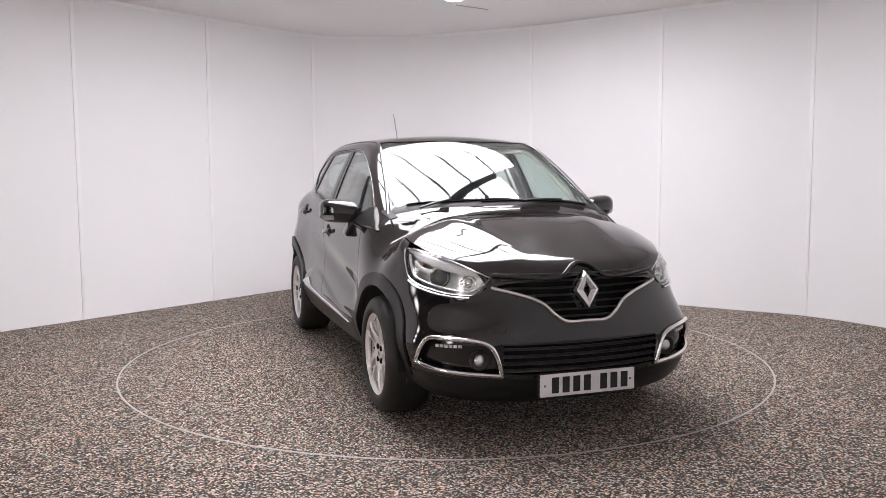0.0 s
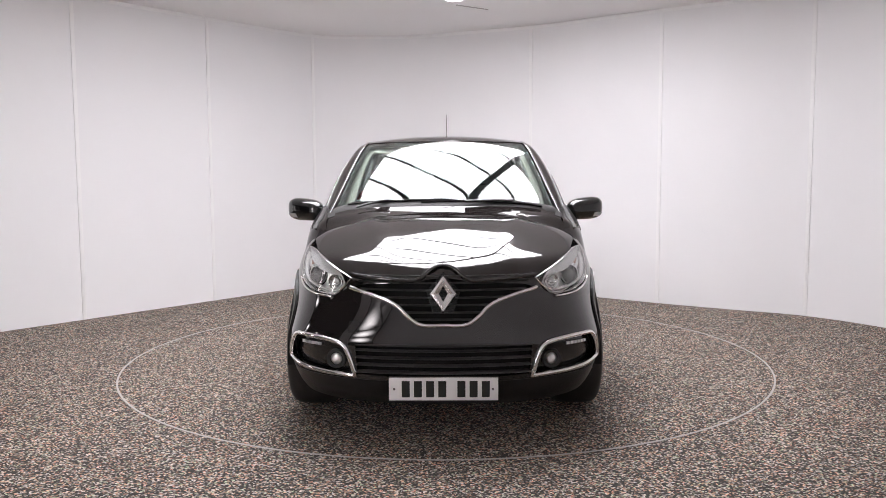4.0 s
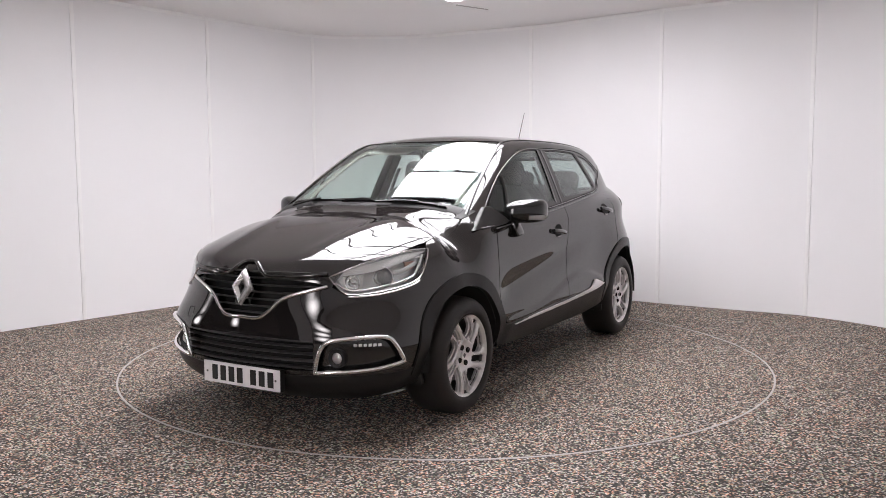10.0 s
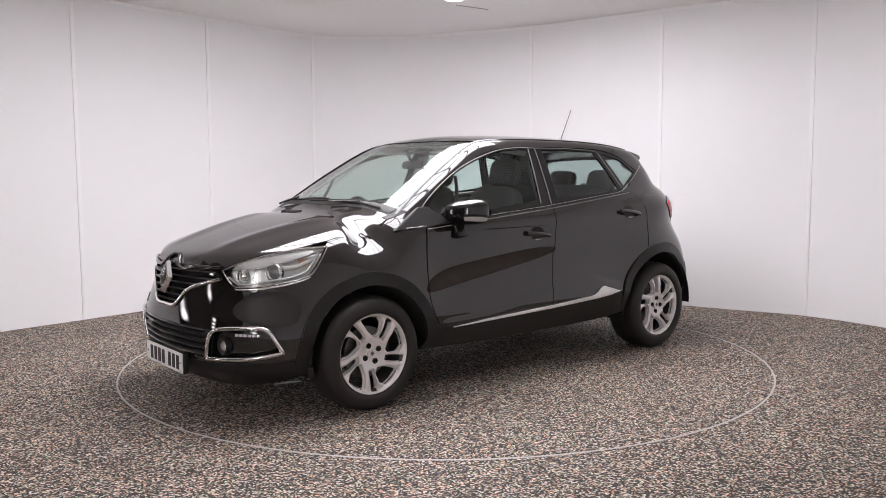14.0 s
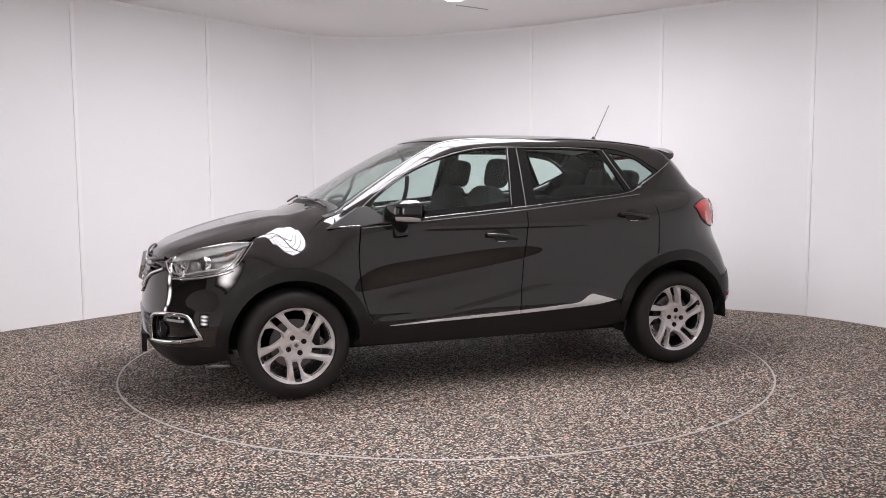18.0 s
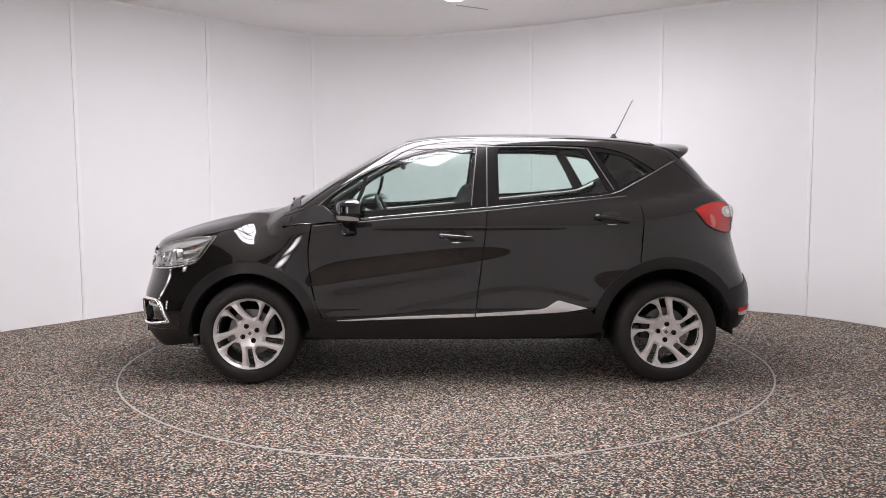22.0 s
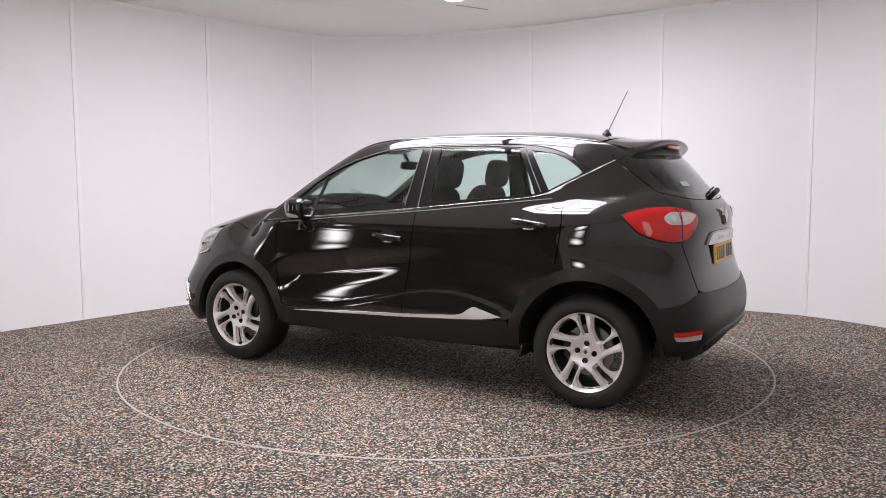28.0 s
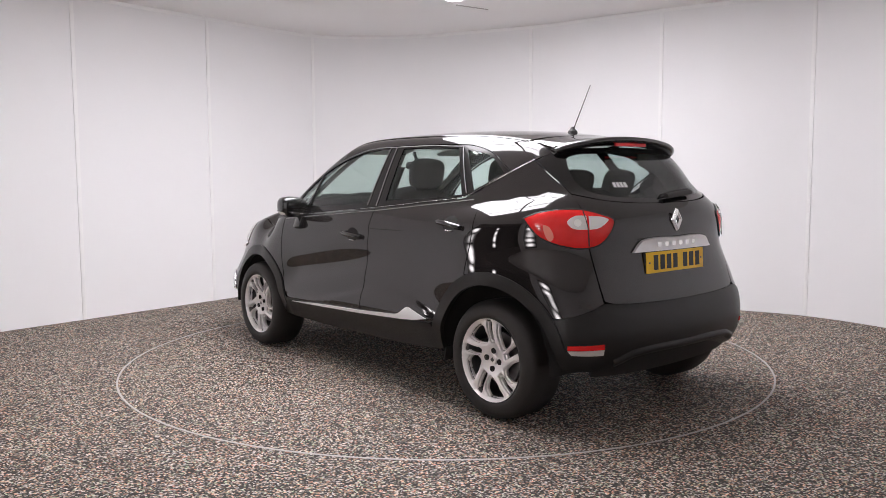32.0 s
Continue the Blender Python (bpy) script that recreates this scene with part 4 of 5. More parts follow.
        strip("lamp_bar", "front", mv(fl((1.77, .68, .825), (1.70, .725, .835), (1.63, .75, .868))), .026, .010, BULB, lamp, off=-.028, step=.02)
        inner = fl((2.0, .49, .805, 1), (1.985, .55, .745), (1.94, .60, .745), (1.90, .60, .84, 1))
        panel("reflector", "front", mv(inner), FACET, lamp, off=-.03, thick=.01, step=.02, dome=-.02)
        am = fl((1.70, .735, .835, 1), (1.66, .745, .835), (1.625, .75, .875, 1), (1.69, .71, .875, 1))
        panel("indicator", "front", mv(am), AMBER, lamp, off=-.022, thick=.01, step=.02)
        # pale panel standing for the ceiling light reflected in the lens top
        brow = fl((2.02, .475, .808, 1), (1.88, .585, .868), (1.68, .70, .914), (1.545, .758, .922, 1), (1.68, .715, .878), (1.86, .608, .830))
        panel("lamp_top_highlight", "front", mv(brow), BROW, lamp, off=-.012, thick=.02, step=.02)
        for cx, cy, cz, r in ((1.80, .655, .806, .058), (1.945, .558, .785, .045)):
            pr, nm = skin("front", np.array(mv(fl((cx, cy, cz)))), 1)
            d = Vector((0.93, 0.36 * s, 0.05)).normalized()
            m = Matrix.Translation(Vector(pr[0]) - Vector(nm[0]) * .035) @ d.to_track_quat("Z", "Y").to_matrix().to_4x4()
            ringp = turned("lamp_ring", [(r * .9, -.02), (r * .92, .012), (r * .84, .016), (r * .76, .010), (r * .70, -.005), (r * .5, -.015), (0, -.018)], CHROME, lamp, 28, "z")
            ringp.matrix_basis = m
            bulb = turned("projector", [(r * .66, -.01), (r * .58, .006), (r * .37, .016), (0.0001, .021)], REFLECTOR if r < .05 else PROJECTOR, lamp, 24, "z")
            bulb.matrix_basis = m
        # fog pod
        pod = empty("fog_light", car, "fog light pod with a chrome frame")
        fp = fl((2.110, .436, .343, 1), (2.097, .478, .475), (2.07, .535, .509), (1.935, .717, .522), (1.895, .755, .503), (1.846, .804, .393, 1), (1.96, .69, .366))
        panel("pod_backing", "front", mv(fp), GLOSS, pod, off=-.030, thick=.01, step=.025)
        strip("chrome_frame", "front", mv(fp), .024, .013, CHROME, pod, closed=True, off=.005, step=.015)
        for k in range(6):
            x0, y0 = 2.005 - .0145 * k, .602 + .0195 * k
            panel("running_light", "front", mv(fl((x0, y0, .490, 1), (x0 - .010, y0 + .0135, .4905, 1), (x0 - .010, y0 + .0135, .477, 1), (x0, y0, .476, 1))), SILVER, pod, off=-.012, thick=.008, step=.008)
        pr, nm = skin("front", np.array(mv(fl((2.06, .535, .414)))), 1)
        m = Matrix.Translation(Vector(pr[0]) - Vector(nm[0]) * .022) @ Vector((1, .12 * s, 0)).to_track_quat("Z", "Y").to_matrix().to_4x4()
        a = turned("fog_bezel", [(.048, -.02), (.048, .008), (.042, .012), (.028, .002)], DARK, pod, 28, "z")
        a.matrix_basis = m
        a = turned("fog_lens", [(.029, -.002), (.024, .004), (.014, .008), (.0001, .009)], FACET, pod, 28, "z")
        a.matrix_basis = m
        # tail lamp
        tl = fl((-1.496, .812, 1.082, 1), (-1.565, .76, 1.112), (-1.66, .68, 1.128), (-1.72, .59, 1.125), (-1.79, .485, 1.090), (-1.803, .461, 1.072), (-1.79, .49, 1.0), (-1.765, .545, .948), (-1.70, .64, .935), (-1.57, .745, .985))
        tail = empty("tail_light", car, "red and clear wrap-round tail light")
        panel("red_lens", "rear", mv(tl), RED, tail, off=.004, thick=.03, step=.018, dome=.010)
        wl = fl((-1.700, .640, 1.092), (-1.735, .595, 1.094, 1), (-1.742, .594, 1.030, 1), (-1.70, .648, 1.035), (-1.677, .668, 1.065))
        panel("clear_lens", "rear", mv(wl), BULB, tail, off=.0155, thick=.012, step=.010)
        wr = fl((-1.740, .584, 1.092, 1), (-1.775, .53, 1.088), (-1.794, .497, 1.076, 1), (-1.788, .512, 1.060), (-1.768, .548, 1.036), (-1.746, .585, 1.030, 1))
        panel("clear_lens", "rear", mv(wr), CLEARWHITE, tail, off=.0155, thick=.012, step=.010)
        pr, nm = skin("rear", np.array(mv(fl((-1.712, .630, 1.062)))), 1)
        bb = turned("reversing_bulb", [(.019, 0), (.017, .004), (.010, .006), (.0001, .007)], FACET, tail, 20, "z")
        bb.matrix_basis = Matrix.Translation(Vector(pr[0]) + Vector(nm[0]) * .016) @ Vector(nm[0]).to_track_quat("Z", "Y").to_matrix().to_4x4()
        # pink patch coloured as the bright spot of a bulb inside the lens
        gl = fl((-1.585, .745, 1.048), (-1.612, .728, 1.040), (-1.628, .712, .995), (-1.618, .722, .968), (-1.600, .735, .985))
        panel("bulb_highlight", "rear", mv(gl), GLINT, tail, off=.0135, thick=.01, step=.012)
        strip("lamp_seam", "rear", mv(fl((-1.716, .598, 1.120), (-1.742, .590, 1.03), (-1.762, .600, .945))), .006, .003, SEAL, tail, off=.014)
        strip("lamp_gasket", "rear", mv(tl), .010, .004, SEAL, tail, closed=True, off=.002)
        refl = empty("rear_reflector", car, "red reflector above a clear fog lens")
        panel("red_strip", "rear", mv(fl((-1.835, .585, .468, 1), (-1.735, .725, .462, 1), (-1.735, .725, .440, 1), (-1.835, .585, .443, 1))), RED, refl, off=.010, thick=.01, step=.02)
        panel("clear_strip", "rear", mv(fl((-1.835, .585, .440, 1), (-1.735, .725, .437, 1), (-1.745, .71, .415, 1), (-1.83, .585, .412, 1))), FACET, refl, off=.009, thick=.01, step=.02)

    both(lamps)

    # --- rear
    tg = [(-1.89, 0.30, .648), (-1.855, .52, .660), (-1.840, .570, .675, 1), (-1.803, .584, .80), (-1.771, .600, .94), (-1.718, .596, 1.12), (-1.648, .600, 1.203, 1), (-1.75, .45, 1.170), (-1.79, .25, 1.155)]
    gate = fl((-1.89, 0, .645)) + fl(*tg) + fl((-1.825, 0, 1.152)) + mirror_v(list(reversed(fl(*tg))))
    panel("tailgate", "rear", gate, PAINT, car, thick=.025, label="glossy black tailgate")
    rg = [(-1.79, .25, 1.160), (-1.75, .45, 1.176), (-1.644, .598, 1.210, 1), (-1.538, .561, 1.263), (-1.386, .590, 1.382, 1), (-1.46, .51, 1.432), (-1.50, .3, 1.452)]
    glass = fl((-1.80, 0, 1.156)) + fl(*rg) + fl((-1.50, 0, 1.458)) + mirror_v(list(reversed(fl(*rg))))
    rh = [(-1.78, .25, 1.185), (-1.74, .44, 1.20), (-1.66, .52, 1.235), (-1.58, .53, 1.31), (-1.52, .49, 1.40), (-1.53, .25, 1.425)]
    rhole = fl((-1.80, 0, 1.18)) + fl(*rh) + fl((-1.55, 0, 1.43)) + mirror_v(list(reversed(fl(*rh))))
    panel("rear_glass_border", "rear", glass, GLOSS, car, off=-.002, thick=.006, holes=[rhole], label="gloss black band round the rear window")
    panel("rear_screen", "rear", rhole, PRIVACY, car, off=-.003, thick=.004, label="dark tinted rear window")
    rb = [(-1.895, .3, .644), (-1.86, .52, .655), (-1.84, .575, .660), (-1.81, .64, .632), (-1.74, .74, .597), (-1.672, .825, .580, 1), (-1.69, .82, .50), (-1.70, .81, .40), (-1.69, .80, .335, 1), (-1.78, .66, .325), (-1.85, .45, .33), (-1.88, .25, .375)]
    bmp = fl((-1.90, 0, .642)) + fl(*rb) + fl((-1.89, 0, .38)) + mirror_v(list(reversed(fl(*rb))))
    panel("rear_bumper", "rear", bmp, CLAD, car, off=.004, thick=.03, label="grained dark rear bumper")
    df = [(-1.86, .25, .385), (-1.84, .45, .34), (-1.78, .60, .33, 1), (-1.76, .58, .27, 1), (-1.80, .3, .255)]
    dif = fl((-1.86, 0, .39)) + fl(*df) + fl((-1.80, 0, .25)) + mirror_v(list(reversed(fl(*df))))
    panel("diffuser", "rear", dif, DARK, car, off=-.012, thick=.02, label="matt black lower rear valance")
    strip("bumper_crease", "rear", fl((-1.89, -.55, .36), (-1.90, -.4, .40), (-1.90, 0, .405), (-1.90, .4, .40), (-1.89, .55, .36)), .048, .015, CLAD, car, off=.002)
    # spoiler
    vs, fs = [], []
    n = 44
    ys = np.linspace(-.525, .525, n + 1)
    fall, _ = skin("top", np.stack([np.full(n + 1, -1.30), ys], 1))
    fall = fall[:, 2] - fall[n // 2, 2]
    root, _ = skin("top", np.array([(-1.295, 0.0)]))
    zr = float(root[0][2])
    for y, dz in zip(ys, fall):
        k = abs(y / .525)
        tip = -1.576 + .045 * k**2 + .055 * k**8
        drop = .012 * k**6 - .014 * (1 - k * k)
        for x, z in ((-1.292, zr - .02), (-1.295, zr), (-1.36, zr - .012), (-1.45, zr - .024 - drop), (tip + .035, 1.503 - drop), (tip + .006, 1.499 - drop), (tip, 1.491 - drop), (tip + .002, 1.480 - drop), (tip + .022, 1.466 - drop), (-1.44, 1.452)):
            vs.append((x, y, z + dz))
    m = 10
    for i in range(n):
        for j in range(m):
            fs.append((i * m + j, i * m + (j + 1) % m, (i + 1) * m + (j + 1) % m, (i + 1) * m + j))
    fs += [tuple(range(m)), tuple(n * m + j for j in range(m - 1, -1, -1))]
    bm = bmesh.new()
    bv = [bm.verts.new(v) for v in vs]
    for f in fs:
        bm.faces.new([bv[i] for i in f])
    sp = part("roof_spoiler", bm, PAINT, car, "glossy black roof spoiler", 50)
    boxed("brake_light", (.012, .27, .018), (-1.552, 0, 1.470), RED, sp, (0, 0, 0), .003, "red high brake light")
    for sd in (1, -1):
        top = edge_xz([(-1.272, .524), (-1.36, .522), (-1.46, .518)])
        panel("spoiler_side", "side", [(*top[0], 1)] + top[1:-1] + [(*top[-1], 1), (-1.468, 1.436, 1), (-1.388, 1.388, 1)], PAINT, sp, sd, 0, .014, .02)
    for k in range(4):
        panel("sticker_bar", "rear", fl((-1.69, .315 - .028 * k, 1.238, 1), (-1.69, .295 - .028 * k, 1.237, 1), (-1.68, .295 - .028 * k, 1.262, 1), (-1.68, .315 - .028 * k, 1.263, 1)), SILVER, car, off=.002, thick=.003, step=.012)
    # rear garnish, badge, plates
    gr = fl((-1.846, -.352, .902, 1), (-1.845, -.275, .966), (-1.855, 0, .972), (-1.845, .275, .966), (-1.846, .352, .902, 1), (-1.855, 0, .902))
    gar = panel("tailgate_garnish", "rear", gr, SILVER, car, off=.016, thick=.016, step=.02, label="satin chrome tailgate strip")
    bm = bmesh.new()
    ring = []
    for k in range(4):
        (ay, az), (by, bz) = oo[k], ii[k]
        ring.append([bm.verts.new((-v[0], v[1] * .60, v[2] * .62)) for v in ((0, ay, az), (.016, ay * .86, az * .88), (.018, (ay + by) / 2, (az + bz) / 2), (.012, by, bz), (-.002, by, bz))])
    for k in range(4):
        a, b = ring[k], ring[(k + 1) % 4]
        for j in range(4):
            bm.faces.new((a[j], b[j], b[j + 1], a[j + 1]))
    rbg = part("rear_badge", bm, BADGE, car, "plain silver diamond badge", 20)
    rbg.matrix_basis = pose(-1.860, 0, 1.062, 0, 4, 0)
    build_plate(car, 2.156, .293, 1, PLATE_W, "white number plate with dark bars")
    build_plate(car, -1.863, .843, -1, PLATE_Y, "yellow number plate with dark bars")
    # letter bars on the garnish
    for k in range(6):
        y = .155 - .062 * k
        p, nn = skin("rear", np.array(fl((-1.855, y, .938))), 1)
        boxed("bar", (.004, .030, .024), (p[0][0] - .0165, y, .938), CHROME, gar, (0, 0, 0), .001)
    boxed("small_badge", (.006, .05, .018), (-1.842, -.47, .755), CHROME, car, (0, 3, 8), .002)


def build_plate(car, x, z, s, mat, label):
    pl = empty("number_plate", car, label)
    tilt = 0 if s > 0 else 3
    boxed("plate_mount", (.030, .525, .112), (x - .0185 * s, 0, z), DARK, pl, (0, tilt, 0), .002)
    boxed("plate", (.006, .520, .111), (x, 0, z), mat, pl, (0, tilt, 0), .002)
    widths = [.050] * 4 + [0] + [.050] * 3
    y = -.205
    for w in widths:
        if w:
            boxed("bar", (.002, w - .012, .078), (x + .0038 * s, (y + w / 2) * s, z), INK, pl, (0, tilt, 0), 0)
            y += w + .008
        else:
            y += .033
    for q in (-.235, .235):
        boxed("screw_cap", (.003, .010, .010), (x + .004 * s, q, z), STEEL, pl, (0, 0, 0), .001)


def build_wheel(car, x, y, s, turn, name):
    w = empty("wheel", car, "silver five twin-spoke alloy wheel with black tyre")
    w.matrix_basis = pose(x, y, .3225, 0, 0, 0 if s > 0 else 180)
    tyre = [(.228, .020), (.236, .030), (.252, .034), (.285, .030), (.306, .016), (.317, -.004), (.3215, -.03), (.3225, -.075), (.3225, -.125), (.3205, -.175), (.314, -.200), (.300, -.216), (.262, -.226), (.236, -.222), (.226, -.205)]
    turned("tyre", tyre, RUBBER, w, 72, "y", closed=True, label="black road tyre")
    turned("rim_barrel", [(.2265, .024), (.230, .012), (.222, .004), (.205, -.012), (.200, -.10), (.205, -.19), (.226, -.20), (.226, -.005)], BARREL, w, 60, "y", closed=True)
    # face of the wheel, a dished disc with five large and five narrow openings
    rr = .2245
    out = np.array([(rr * math.cos(a), rr * math.sin(a)) for a in np.linspace(0, 2 * math.pi, 128, endpoint=False)])
    wide_big = [(-.350, .870), (-.04, .935), (.215, .910), (.305, .73), (.240, .460), (.085, .385), (-.145, .570)]
    wide_slot = [(-.520, .815), (-.690, .690), (-.275, .295), (-.140, .410)]

    def inner(shape, k):
        mx, my = sum(p[0] for p in shape) / len(shape), sum(p[1] for p in shape) / len(shape)
        return [(mx + (p[0] - mx) * k, my + (p[1] - my) * k) for p in shape]

    def face(name, shapes, depth, thick, label):
        holes = []
        for k in range(5):
            ca, sa = math.cos(radians(72 * k)), math.sin(radians(72 * k))
            for shape, cut in shapes:
                pts = []
                for i, p in enumerate(shape):
                    for o in (shape[i - 1], shape[(i + 1) % len(shape)]):
                        u, v = p[0] + (o[0] - p[0]) * cut, p[1] + (o[1] - p[1]) * cut
                        pts.append((rr * (u * ca - v * sa), rr * (u * sa + v * ca), 1))
                holes.append(rounded(pts, .004))
        q, tri, _ = fill([out] + holes, .008)
        rad = np.hypot(q[:, 0], q[:, 1]) / rr
        edge = np.full(len(q), 9.0)
        for h in holes:
            for b in h:
                edge = np.minimum(edge, np.hypot(q[:, 0] - b[0], q[:, 1] - b[1]))
        dish = np.interp(rad, [0, .2, .42, .7, .93, 1.0], [-.010, -.008, .006, .016, .010, .022]) - .007 * np.clip(1 - edge / .008, 0, 1) - depth
        front = np.stack([-q[:, 0], dish, q[:, 1]], 1)
        back = front.copy()
        back[:, 1] -= thick
        n = len(q)
        a, b, c = (front[tri[:, i]] for i in range(3))
        flip = np.cross(b - a, c - a)[:, 1] < 0
        tri = np.where(flip[:, None], tri[:, ::-1], tri)
        faces = [tuple(map(int, t)) for t in tri] + [tuple(int(i) + n for i in t[::-1]) for t in tri]
        es = {(int(t[i]), int(t[(i + 1) % 3])) for t in tri for i in range(3)}
        faces += [(j, i, i + n, j + n) for i, j in es if (j, i) not in es]
        bm = bmesh.new()
        bv = [bm.verts.new(v) for v in np.concatenate([front, back])]
        for f in faces:
            bm.faces.new([bv[i] for i in f])
        rim = part(name, bm, ALLOY, w, label, 18)
        rim.matrix_basis = pose(0, 0, 0, 0, turn, 0)

    face("rim", ((wide_big, .13), (wide_slot, .12)), 0, .012, "silver painted alloy rim")
    face("spoke_ledge", ((inner(wide_big, .91), .14), (inner(wide_slot, .86), .14)), .018, .014, "recessed silver edge of the spokes")
    for k in range(4):
        a = radians(25 + 90 * k)
        nut = turned("wheel_bolt", [(.0155, -.014), (.0155, .001), (.012, .002), (.010, -.004), (.0001, -.004)], VOID, w, 16, "y", (-.050 * math.cos(a), 0, .050 * math.sin(a)))
        nut.matrix_basis = pose(0, 0, 0, 0, turn, 0)
    turned("cap_emblem", [(.014, .001), (.014, .003), (.0001, .0035)], STEEL, w, 4, "y", label="small plain emblem on the cap")
    turned("centre_cap", [(.029, -.012), (.029, -.002), (.026, .001), (.018, .0), (.0001, .0)], ALLOY, w, 24, "y")
    turned("brake_disc", [(.145, -.075), (.145, -.060), (.07, -.060), (.065, -.045), (.0001, -.045)], STEEL, w, 40, "y")
    boxed("brake_caliper", (.07, .07, .14), (.115 * (1 if x < 0 else -1) * s, -.08, .02), DARK, w, (0, 0, 0), .015)


def build_under(car):
    boxed("underbody", (2.1, 1.30, .14), (0, 0, .31), VOID, car, (0, 0, 0), .03)
    boxed("engine_bay", (.75, 1.10, .50), (1.56, 0, .50), VOID, car, (0, 0, 0), .08)
    boxed("rear_floor", (.55, 1.10, .42), (-1.50, 0, .56), VOID, car, (0, 0, 0), .08)
    for cx, cz, r, s in [(ARCH_F[0], ARCH_F[1], .385, 1), (ARCH_F[0], ARCH_F[1], .385, -1), (ARCH_R[0], ARCH_R[1], .415, 1), (ARCH_R[0], ARCH_R[1], .415, -1)]:
        vs, fs = [], []
        for i in range(25):
            a = radians(-3 + 186 * i / 24)
            for y in (.835, .55):
                vs.append((cx + r * math.cos(a), y * s, cz + r * math.sin(a)))
        for i in range(24):
            fs.append((2 * i, 2 * i + 1, 2 * i + 3, 2 * i + 2))
        k = len(vs)
        vs.append((cx, .55 * s, cz))
        for i in range(24):
            fs.append((2 * i + 1, k, 2 * i + 3))
        mesh_ob("arch_liner", vs, fs, VOID, car)
    for s in (1, -1):
        boxed("mud_deflector", (.03, .16, .06), (1.66, .70 * s, .262), DARK, car, (0, 12, 0), .006)
        boxed("mud_flap", (.012, .14, .08), (-.905, .76 * s, .290), DARK, car, (0, -12, 0), .004)
    # small pale tilted plate below the bumper, ahead of the left wheel
    boxed("pale_low_plate", (.11, .10, .006), (1.735, .655, .196), SILVER, car, (14, -10, 20), .002, "small pale tilted plate below the front bumper")
    boxed("axle_beam", (.10, 1.2, .09), (-1.25, 0, .27), STEEL, car, (0, 0, 0), .02)


def build_mirror(car, s):
    mir = empty("door_mirror", car, "gloss black door mirror with a clear indicator")
    def shell(x, y, z, grow=0.0):
        e = lambda q, k: math.copysign(abs(q) ** k, q)
        x, y, z = e(x, .62), e(y, .66), e(z, .66)
        xx = x * (.098 + grow) if x > 0 else x * (.062 + grow)
        high = .072 * (1 + .06 * y) * (1 - .16 * max(0, x) ** 2)
        return (.655 + xx - .035 * y, (.902 + y * (.118 + grow)) * s, 1.088 + z * (high + grow) + .008 * y)

    bm = bmesh.new()
    bmesh.ops.create_uvsphere(bm, u_segments=36, v_segments=22, radius=1.0)
    for v in bm.verts:
        v.co = shell(*v.co)
    part("housing", bm, GLOSS, mir, "gloss black mirror housing", 60)
    bm = bmesh.new()
    bmesh.ops.create_circle(bm, cap_ends=True, segments=28, radius=1.0)
    for v in bm.verts:
        x, y, z = v.co
        v.co = (.590 - .035 * x, (.898 + x * .098) * s, 1.090 + y * .058)
    bmesh.ops.solidify(bm, geom=bm.faces[:], thickness=.004)
    part("mirror_glass", bm, CHROME, mir, "silvered mirror glass")
    bm = bmesh.new()
    rows = []
    for i in range(15):
        az = radians(72 - 98 * (1 - i / 14))
        az = radians(90) - az
        row = []
        for j in range(4):
            el = math.asin(-.66 + .40 * j / 3 * min(1, .45 + i / 9))
            c = math.cos(el)
            row.append(bm.verts.new(shell(c * math.cos(az), c * math.sin(az), math.sin(el), .002)))
        rows.append(row)
    for p, q in zip(rows, rows[1:]):
        for j in range(3):
            bm.faces.new((p[j], q[j], q[j + 1], p[j + 1]))
    bmesh.ops.solidify(bm, geom=bm.faces[:], thickness=.004)
    part("indicator_lens", bm, CLEARWHITE, mir, "clear indicator strip")
    bm = bmesh.new()
    block(bm, (.085, .045, .15), (.672, .832 * s, 1.005), (24 * s, 6, 0), .018)
    part("mirror_arm", bm, GLOSS, mir)


def rounded_pad(bm, size, at, turn=(0, 0, 0), k=.6, bulge=.0):
    """A soft cushion shape."""
    r = bmesh.ops.create_uvsphere(bm, u_segments=24, v_segments=14, radius=1.0)
    m = pose(*at, *turn)
    for v in r["verts"]:
        x, y, z = (math.copysign(abs(q) ** k, q) for q in v.co)
        v.co = m @ Vector((x * size[0] / 2, y * size[1] / 2, z * size[2] / 2))
    return bm


